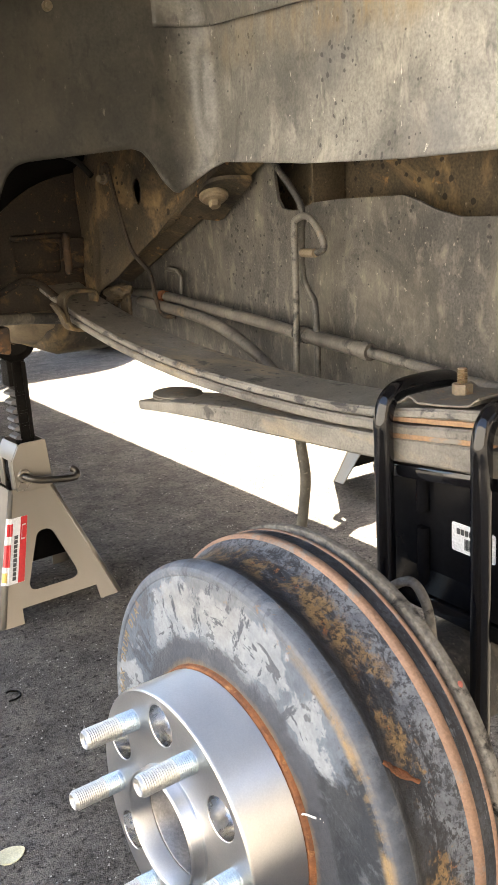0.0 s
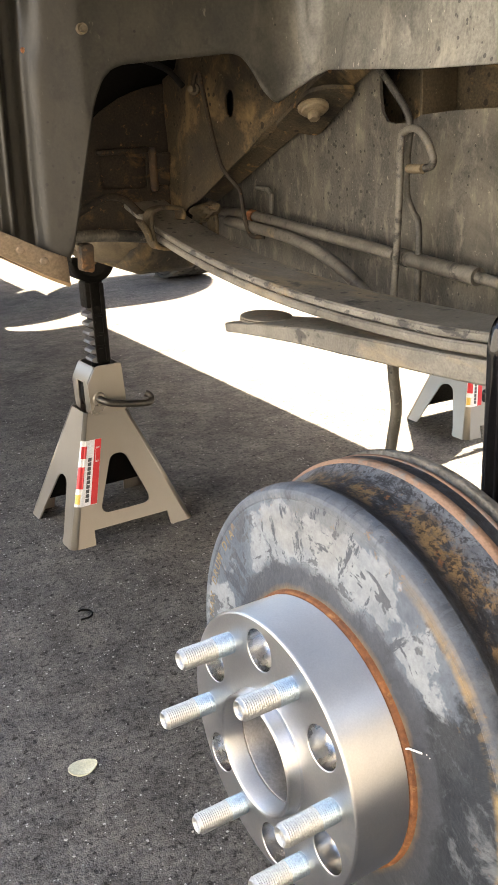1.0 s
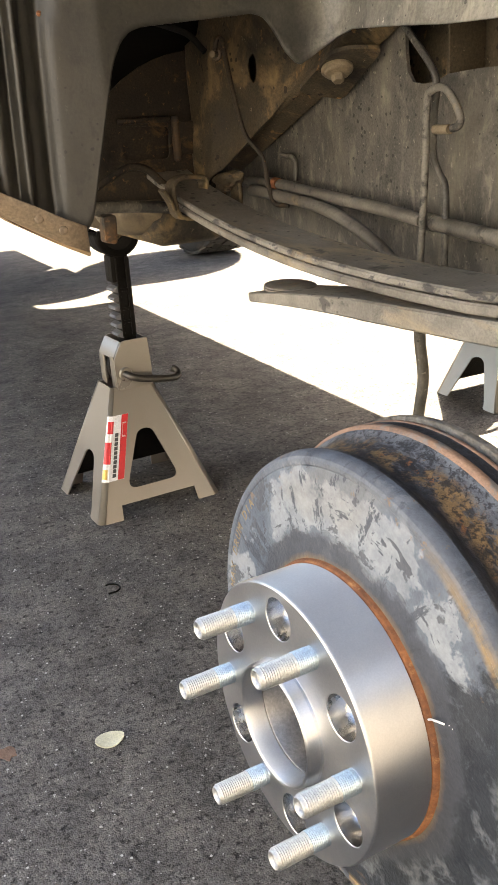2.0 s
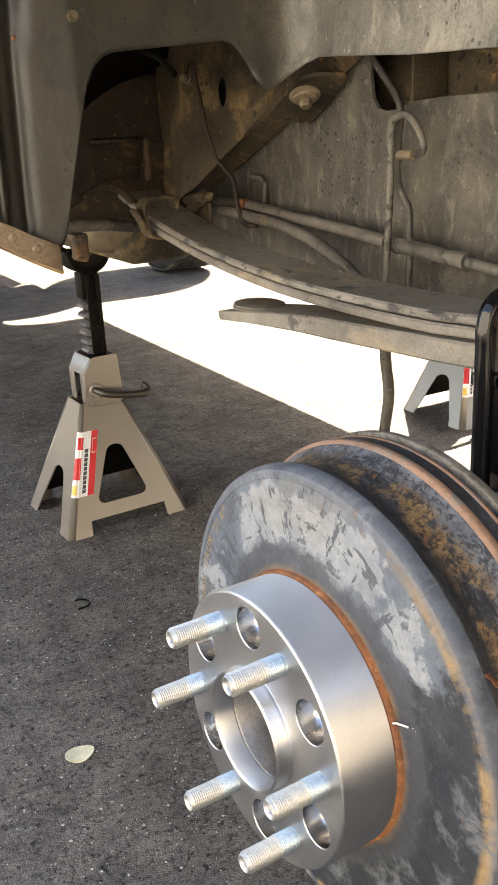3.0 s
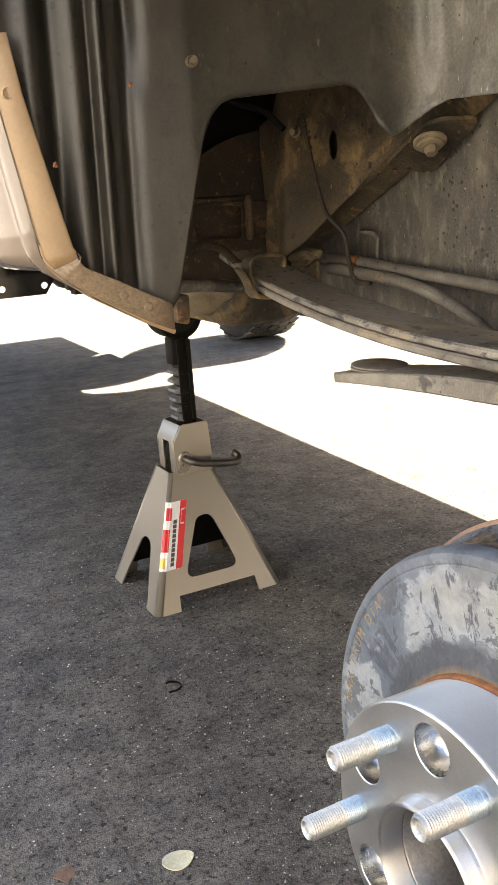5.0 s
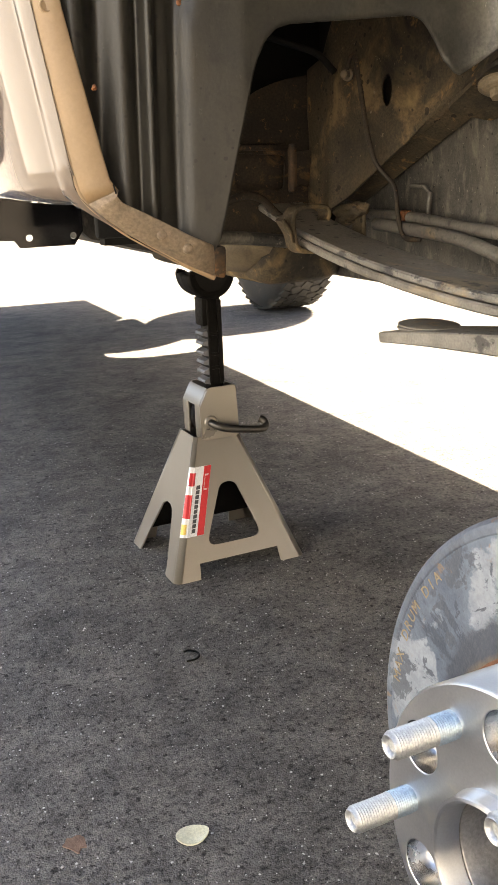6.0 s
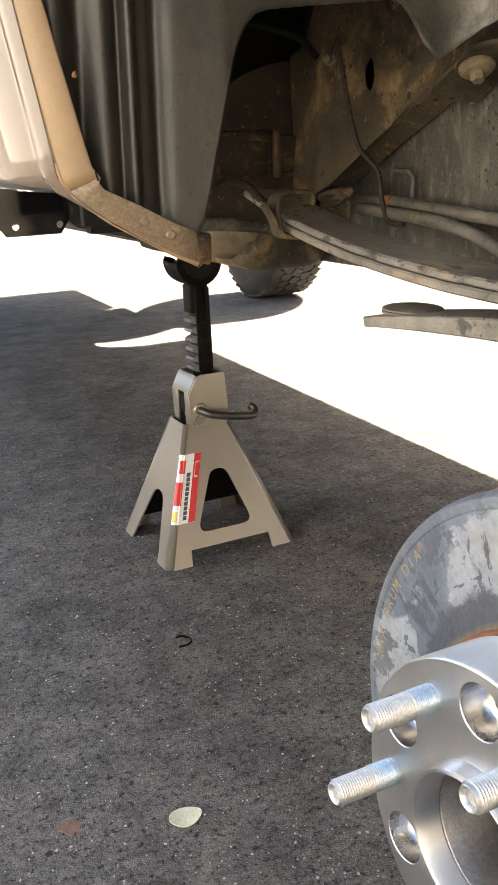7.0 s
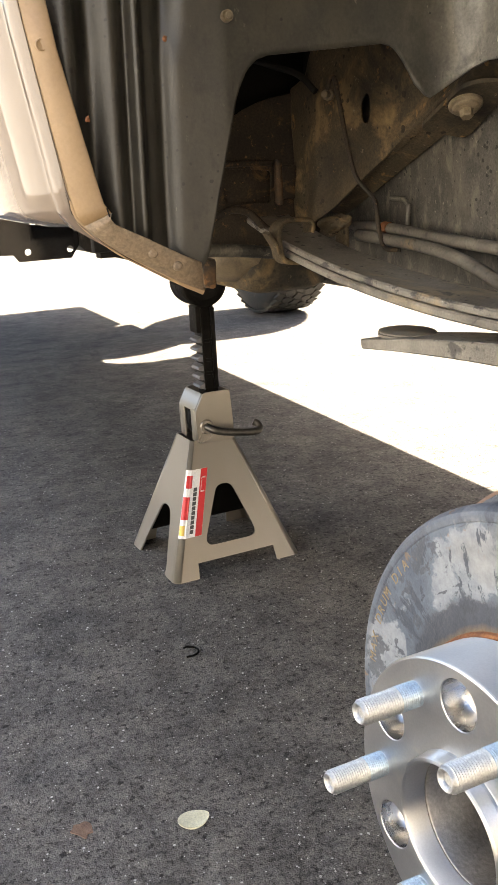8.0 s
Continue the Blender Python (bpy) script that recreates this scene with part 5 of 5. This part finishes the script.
def letters(text, r, start, step, size, depth, parent):
    for k, ch in enumerate(text):
        if ch == " ":
            continue
        cu = bpy.data.curves.new("letter", "FONT")
        cu.body, cu.size, cu.align_x, cu.extrude = ch, size, "CENTER", 0.0006
        tmp = bpy.data.objects.new("letter", cu)
        me = bpy.data.meshes.new_from_object(tmp)
        bpy.data.objects.remove(tmp)
        bpy.data.curves.remove(cu)
        me.materials.clear()
        me.materials.append(M["cast_letter"])
        a = radians(start + step * k)
        ob = tagged(new("letter", me), "raised cast letter")
        ob.parent = parent
        ob.matrix_world = AX @ axes((r * math.cos(a), r * math.sin(a), depth), Vector((-math.sin(a), math.cos(a), 0)), Vector((math.cos(a), math.sin(a), 0)), Vector((0, 0, -1)))


letters("MAX DRUM DIA", 0.1425, 6, 3.15, 0.0095, 0.0462, drum)
part("axle_tube", lay(lathe([(0.043, 0.13), (0.043, 0.9), (0.0001, 0.9)], 40), AX), "frame", truck, "grey axle tube")
part("brake_pipe", tube([(0.175, 0.005, 0.495), (0.186, -0.004, 0.510), (0.19, -0.018, 0.517), (0.19, -0.030, 0.510), (0.19, -0.037, 0.492), (0.19, -0.042, 0.45)], 0.0035), "plate_grime", truck)

spacer = thing("wheel_spacer", "machined aluminium wheel spacer with six studs", "wheel spacer")
TH = -3.9
R_OUT, PCD = 0.0895, 0.06985
# front face with six counterbored holes, as one drilled body
outer = [(R_OUT * math.cos(2 * math.pi * k / 120), R_OUT * math.sin(2 * math.pi * k / 120)) for k in range(120)]
inner = [(0.0405 * math.cos(2 * math.pi * k / 72), 0.0405 * math.sin(2 * math.pi * k / 72)) for k in range(72)]
holes = []
for k in range(6):
    a = radians(TH + 30 + 60 * k)
    holes.append([(PCD * math.cos(a) + 0.0141 * math.cos(2 * math.pi * j / 28), PCD * math.sin(a) + 0.0141 * math.sin(2 * math.pi * j / 28)) for j in range(28)])
bm = bmesh.new()
edges = []
loops = []
for loop in ([(x * 0.986, y * 0.986) for x, y in outer], inner, *holes):
    vs = [bm.verts.new((x, y, 0)) for x, y in loop]
    es = [bm.edges.new((vs[i], vs[(i + 1) % len(vs)])) for i in range(len(vs))]
    loops.append(vs)
    edges += es
bmesh.ops.triangle_fill(bm, edges=edges, use_beauty=True)


def skirt(vs, steps):
    """Walls from a loop, by (scale about its middle, depth) steps."""
    mid = sum((v.co for v in vs), Vector()) / len(vs)
    base = [v.co.copy() for v in vs]
    prev = vs
    for sc, dep in steps:
        cur = [bm.verts.new((mid.x + (c.x - mid.x) * sc, mid.y + (c.y - mid.y) * sc, dep)) for c in base]
        for i in range(len(vs)):
            bm.faces.new((prev[i], prev[(i + 1) % len(vs)], cur[(i + 1) % len(vs)], cur[i]))
        prev = cur
    return prev


skirt(loops[0], [(1.009, 0.0005), (1.0142, 0.0015), (1.0142, 0.0385), (1.0, 0.0392), (0.5, 0.0392)])
skirt(loops[1], [(0.985, -0.0015), (0.972, -0.0088), (0.955, -0.0098), (0.925, -0.0100), (0.895, -0.0092), (0.875, -0.0075), (0.868, -0.003), (0.868, 0.0032), (0.872, 0.0040), (0.90, 0.0040)])
for vs in loops[2:]:
    skirt(vs, [(0.965, 0.0004), (0.95, 0.0015), (0.935, 0.005), (0.90, 0.0085), (0.83, 0.0115), (0.72, 0.0135), (0.58, 0.0145), (0.50, 0.0146), (0.49, 0.0385)])
ring = part("ring", bm, "alloy", spacer, "", 24)
ring.data.materials.append(M["bored"])
ring.data.materials.append(M["faced"])
for f in ring.data.polygons:
    c = f.center
    r = math.hypot(c.x, c.y)
    hole = min(math.hypot(c.x - PCD * math.cos(radians(TH + 30 + 60 * k)), c.y - PCD * math.sin(radians(TH + 30 + 60 * k))) for k in range(6))
    if c.z > 0.0003 and (hole < 0.0142):
        f.material_index = 1
    elif c.z < 0.0003 and r > 0.040:
        f.material_index = 2
ring.matrix_world = AX
for k in range(6):
    a = radians(TH + 30 + 60 * k)
    bm = lathe([(0.0001, 0.0155), (0.0048, 0.0155), (0.0060, 0.0170), (0.0062, 0.034)], 20)
    part("hub_stud", lay(bm, AX @ Matrix.Translation((PCD * math.cos(a), PCD * math.sin(a), 0))), "rust_band", spacer, "rusty hub stud end")
prof = [(0.0001, -0.0345), (0.0035, -0.0345), (0.0040, -0.0365), (0.0055, -0.0370), (0.0062, -0.0360)]
z = -0.0352
while z < -0.0135:
    prof += [(0.0062, z), (0.00705, z + 0.0007), (0.0062, z + 0.0014)]
    z += 0.0015
z = -0.0135
while z < -0.002:
    prof += [(0.0068, z), (0.0073, z + 0.0006), (0.0068, z + 0.0012)]
    z += 0.0013
prof += [(0.0071, -0.001), (0.0071, 0.004)]
part("hub_end", lathe([(0.0001, 0.074), (0.027, 0.074), (0.0330, 0.071), (0.0346, 0.066), (0.0348, 0.0052), (0.0353, 0.0046), (0.0363, 0.0044), (0.0363, 0.046)], 64), "hub", spacer, "grey steel hub bore behind the spacer").matrix_world = AX
stud = None
for k in range(6):
    a = radians(TH + 60 * k)
    at = AX @ Matrix.Translation((PCD * math.cos(a), PCD * math.sin(a), 0))
    if stud is None:
        stud = part("stud", lathe(prof, 28), "zinc", spacer, "threaded zinc-plated wheel stud", 60)
        stud.data.materials.append(M["zinc_blue"])
        for f in stud.data.polygons:
            f.material_index = 1 if f.center.z > -0.0128 else 0
        ob = stud
    else:
        ob = tagged(new("stud", stud.data), "threaded zinc-plated wheel stud")
        ob.parent = spacer
    ob.matrix_world = at


# ---- jack stands ----
def jack_stand(m, extend, label):
    st = thing("jack_stand", label, "jack stand", "jack stands under the frame", m)
    WB, DB, WT, H, OX = 0.143, 0.124, 0.038, 0.250, 0.010
    CH = 0.012

    def corner(sx, sy, k):
        """Where a sheet's edge runs at the foot and at the neck; k: 0 along x, 1 along y."""
        c, d = (CH, 0) if k == 0 else (0, CH)
        return Vector((sx * ((WB if sx > 0 else WB - 0.012) - c), sy * (DB - d), 0)), Vector((OX + sx * ((WT if sx > 0 else WT + 0.014) - c * 0.5), sy * (WT - d * 0.5), H))

    def face(sa, sb, k, window, closed=False):
        """One sloping side as a sheet between two corners, with a rounded window or an open gap between the feet."""
        a0, a1 = corner(*sa, k)
        b0, b1 = corner(*sb, k)
        ex = (b0 - a0).normalized()
        w = (b0 - a0).length
        up = ((a1 + b1) / 2 - (a0 + b0) / 2)
        ey = (up - ex * up.dot(ex)).normalized()
        ez = ex.cross(ey)
        mm = axes(a0, ex, ey, ez)
        tl, tr = a1 - a0, b1 - a0
        top = [(tr.dot(ex), tr.dot(ey)), (tl.dot(ex), tl.dot(ey))]
        if closed:
            f = 0.040
            ring = [(w * 0.5 + 0.012 * math.cos(q), 0.135 + 0.012 * math.sin(q)) for q in frange(0, 2 * math.pi, 20)[:-1]]
            return plate([(0, 0), (f, 0), (f + 0.003, 0.030), (w - f - 0.003, 0.030), (w - f, 0), (w, 0)] + top, [ring], mm, 0.0035)
        if window:
            f = 0.040
            out = [(0, 0), (f, 0), (f + 0.003, 0.030), (w - f - 0.003, 0.030), (w - f, 0), (w, 0)] + top
            return plate(out, [rounded([(w * 0.25, 0.058), (w * 0.72, 0.058), (w * 0.57, 0.172), (w * 0.445, 0.172)], 0.024, 6)], mm, 0.0035)
        out = [(0, 0), (0.038, 0)] + rounded([(0.038, 0.0), (w * 0.40, 0.125), (w * 0.60, 0.125), (w - 0.038, 0.0)], 0.02, 4)[6:18] + [(w - 0.038, 0), (w, 0)] + top
        return plate(out, [], mm, 0.0035)

    for sa, sb, k, window, closed in (((-1, -1), (1, -1), 0, True, False), ((1, 1), (-1, 1), 0, False, True), ((-1, 1), (-1, -1), 1, False, False), ((1, -1), (1, 1), 1, False, False)):
        part("side", face(sa, sb, k, window, closed), "stand", st)
    # added black sheet: the stand's dark inside, put in as colour
    shade_outline = [(-0.118, 0.034), (0.128, 0.034), (0.046, 0.236), (-0.034, 0.236)]
    bm = plate(shade_outline, m=axes((0, DB - 0.016, 0), Vector((1, 0, 0)), Vector((0, -(DB - WT) / H, 1)).normalized(), Vector((0, -1, -(DB - WT) / H)).normalized()), thick=0.002)
    part("inner_sheet", bm, "cast", st, "black sheet standing in for the shade inside the stand")
    for sx, sy in ((-1, -1), (1, -1), (1, 1), (-1, 1)):
        bm = bmesh.new()
        a0, t0 = corner(sx, sy, 0)
        a1, t1 = corner(sx, sy, 1)
        rows = []
        for i in range(7):
            f = i / 6
            o = Vector((sx, sy, 0)).normalized() * (0.0036 * math.sin(f * math.pi) - 0.00175)
            rows.append([bm.verts.new(a0.lerp(a1, f) + o), bm.verts.new(t0.lerp(t1, f) + o)])
        for u, v in zip(rows, rows[1:]):
            bm.faces.new((u[0], u[1], v[1], v[0]))
        solid(part("corner", bm, "stand", st, "", 60), 0.0035, 0)
    # neck with its slot and pawl
    side = rounded([(-0.029, 0.243), (0.048, 0.243), (0.048, 0.275), (0.044, 0.343), (-0.012, 0.343), (-0.031, 0.308)], 0.008, 4)
    for y in (-0.0445, 0.0385):
        bm = plate(side, m=axes((0, y, 0), Vector((1, 0, 0)), Vector((0, 0, 1)), Vector((0, -1, 0))), thick=0.004)
        part("neck_plate", bm, "stand", st)
    bm = bmesh.new()
    box(bm, (0.043, -0.0384, 0.252), (0.047, 0.0384, 0.341), 0.001)
    part("neck_plate", bm, "stand", st)
    bm = plate(rounded([(-0.013, 0.342), (-0.031, 0.309), (-0.0275, 0.307), (-0.009, 0.339)], 0.001, 2), m=axes((0, -0.0384, 0), Vector((1, 0, 0)), Vector((0, 0, 1)), Vector((0, -1, 0))), thick=0.0768)
    part("neck_bridge", bm, "stand", st)
    for y0, y1 in ((-0.0385, -0.016), (0.016, 0.0385)):
        bm = bmesh.new()
        box(bm, (-0.030, y0, 0.246), (-0.026, y1, 0.312), 0.001)
        part("neck_plate", bm, "stand", st)
    bm = lathe([(0.0001, -0.026), (0.018, -0.026), (0.020, -0.022), (0.020, 0.022), (0.018, 0.026), (0.0001, 0.026)], 28)
    part("pawl", lay(bm, pose(-0.010, 0, 0.280, 90) @ Matrix.Diagonal((0.9, 1.5, 0.6, 1))), "cast", st, "black cast pawl")
    bm = lathe([(0.0001, -0.006), (0.012, -0.006), (0.0145, -0.003), (0.0145, 0.0)], 24)
    part("pivot_boss", lay(bm, pose(-0.010, -0.0425, 0.276, -90)), "stand", st)
    part("handle", tube([(-0.010, -0.033, 0.276), (-0.010, -0.052, 0.276), (-0.003, -0.064, 0.2725), (0.016, -0.069, 0.2665), (0.05, -0.069, 0.2600), (0.080, -0.068, 0.2555), (0.092, -0.066, 0.2560), (0.098, -0.060, 0.2605), (0.096, -0.054, 0.2675), (0.089, -0.050, 0.2715)], 0.0074, 16, 6), "handle", st, "bent dark steel release handle")
    # ratchet post with teeth and saddle
    top = extend
    bm = bmesh.new()
    box(bm, (0.005, -0.018, 0.20), (0.033, 0.018, top), 0.003)
    box(bm, (-0.005, -0.018, 0.455), (0.028, 0.018, top), 0.003)
    box(bm, (0.0245, -0.022, 0.345), (0.033, -0.016, top - 0.005), 0.002)
    box(bm, (0.004, -0.021, 0.345), (0.009, -0.016, top - 0.005), 0.0015)
    for z in (0.372, 0.398, 0.436):
        box(bm, (0.006, -0.0205, z), (0.030, -0.016, z + 0.006), 0.0015)
    post = part("ratchet_post", bm, "cast", st, "black cast ratchet post")
    for k in range(6):
        z = 0.343 + k * 0.0182
        prof2 = [(0.006, z), (-0.005, z + 0.003), (-0.0068, z + 0.0055), (-0.005, z + 0.0095), (0.006, z + 0.0135)]
        bm = plate(prof2, m=axes((0, -0.018, 0), Vector((1, 0, 0)), Vector((0, 0, 1)), Vector((0, -1, 0))), thick=0.036)
        part("tooth", bm, "tooth", post, "", 20)
    bm = grid(lambda a, y: (0.013 + 0.045 * math.cos(a), y, top + 0.044 + 0.046 * math.sin(a)), frange(math.pi, 2 * math.pi, 18), frange(-0.030, 0.030, 3))
    solid(part("saddle", bm, "cast", st, "black U-shaped saddle", 60), 0.013, -1)
    half = [(0.013 + 0.044 * math.cos(a), top + 0.044 + 0.045 * math.sin(a)) for a in frange(math.pi, 2 * math.pi, 20)]
    for y in (-0.030, 0.034):
        part("saddle_web", plate([*half, (0.053, top + 0.052), (0.040, top + 0.048), (0.013, top + 0.030), (-0.014, top + 0.048), (-0.027, top + 0.052)], m=axes((0, y, 0), Vector((1, 0, 0)), Vector((0, 0, 1)), Vector((0, -1, 0))), thick=0.006), "cast", st, "", 30)
    # sticker wrapped round one corner of the slope
    e0, e0t = corner(-1, -1, 0)
    e1, e1t = corner(-1, -1, 1)

    def on_skin(u, h, lift):
        """A place on the corner (u from -1 to 0) or on the front (u in metres), at a share h of the height."""
        p0, p1 = e0.lerp(e0t, h), e1.lerp(e1t, h)
        if u < 0:
            return p0.lerp(p1, -u) + Vector((-1, -1, 0.5)).normalized() * (0.0036 * math.sin(-u * math.pi) + 0.0012 + lift)
        return p0 + Vector((u, 0, 0)) + Vector((0, -0.95, 0.3)) * (0.0008 + 0.0014 * max(0, 1 - u / 0.008) + lift)

    def patch(u0, u1, h0, h1, lift):
        us = [u for u in (-0.9, -0.75, -0.6, -0.45, -0.3, -0.15, -0.001, 0.0, 0.004, 0.008, 0.014, 0.02, 0.03) if u0 < u < u1]
        return grid(lambda u, h: on_skin(u, h, lift), [u0, *us, u1], [h0, (h0 + h1) / 2, h1])

    lab = part("sticker", patch(-0.95, 0.0345, 0.31, 0.79, 0), "white", st, "red and white printed sticker")
    for u0, u1, h0, h1, mt in ((0.0205, 0.0343, 0.311, 0.789, "red"), (-0.88, 0.002, 0.44, 0.60, "red"), (-0.88, -0.10, 0.33, 0.40, "yellow"), (-0.50, 0.004, 0.66, 0.75, "red"),
                               (0.0235, 0.032, 0.62, 0.632, "white"), (0.0235, 0.032, 0.72, 0.732, "white"), (0.0235, 0.0248, 0.632, 0.72, "white")):
        part("print", patch(u0, u1, h0, h1, 0.0003), mt, lab)
    for k in range(10):
        h = 0.335 + k * 0.033
        part("print", patch(0.0085, 0.0160, h, h + 0.028, 0.0003), "ink", lab)
    return st


jack_stand(pose(0.3310, 1.300, 0, 0, 0, 3), 0.508, "grey painted steel jack stand with red and white sticker")
jack_stand(pose(1.40, 1.34, 0, 0, 0, 0), 0.50, "grey jack stand in sunlight under the far frame rail")

# ---- small things on the ground ----
bm = bmesh.new()
pts = []
for k in range(28):
    a = 2 * math.pi * k / 28
    r = 1 + 0.10 * abs(math.cos(a)) ** 6
    pts.append((0.0178 * r * math.cos(a), 0.0155 * math.sin(a) * (1 - 0.10 * math.cos(a))))
bm = plate(pts, m=Matrix.Translation((0, 0, 0.0022)), thick=0.0018)
for v in bm.verts:
    v.co.z += 0.0025 * (v.co.x / 0.02) ** 2
ob = part("fallen_leaf", bm, "petal", None)
ob.matrix_world = pose(0.018, 0.543, 0.0, 0, 0, -2)
tagged(ob, "pale yellow oval leaf lying on the asphalt", "leaf")
ob = part("rubber_curl", tube([(-0.011, -0.010, 0.003), (0.004, -0.013, 0.0045), (0.013, -0.004, 0.004), (0.013, 0.008, 0.004), (0.003, 0.014, 0.006), (-0.006, 0.011, 0.008)], 0.0018, 8, 5), "cast", None)
ob.matrix_world = pose(0.146, 0.913, 0.0, 0, 0, 5)
tagged(ob, "curled black rubber scrap on the asphalt", "scrap")

pts = [(0.011 * math.cos(a) * (1 + 0.25 * math.sin(3 * a + 1)), 0.016 * math.sin(a) * (1 + 0.22 * math.cos(2 * a) + 0.15 * math.sin(5 * a))) for a in frange(0, 2 * math.pi, 24)[:-1]]
ob = part("dirt_patch", plate(pts, m=Matrix.Translation((0, 0, 0.0016)), thick=0.0014), "dirt", None)
ob.matrix_world = pose(-0.107, 0.587, 0, 0, 0, 30)
tagged(ob, "small flat brown clod of dirt on the asphalt", "dirt")
rng = random.Random(7)
verts, faces = [], []
for k in range(2200):
    x, y = rng.uniform(-0.45, 0.95), rng.uniform(0.30, 2.4)
    r = rng.choice((0.0006, 0.0008, 0.0010, 0.0013, 0.0018)) * rng.uniform(0.7, 1.3)
    n0 = len(verts)
    a0 = rng.uniform(0, 6)
    for j in range(5):
        a = a0 + j * 2 * math.pi / 5
        rr = r * rng.uniform(0.7, 1.3)
        verts.append((x + rr * math.cos(a), y + rr * math.sin(a), -0.001))
    for j in range(5):
        vx, vy, vz = verts[n0 + j]
        verts.append((x + (vx - x) * 0.6, y + (vy - y) * 0.6, r * rng.uniform(0.5, 1.0)))
    faces.append(tuple(range(n0 + 5, n0 + 10)))
    for j in range(5):
        faces.append((n0 + j, n0 + (j + 1) % 5, n0 + 5 + (j + 1) % 5, n0 + 5 + j))
me = bpy.data.meshes.new("grit")
me.from_pydata(verts, [], faces)
me.materials.append(M["grit"])
tagged(new("grit", me), "pale loose grit scattered over the asphalt", "grit", kind="stuff")
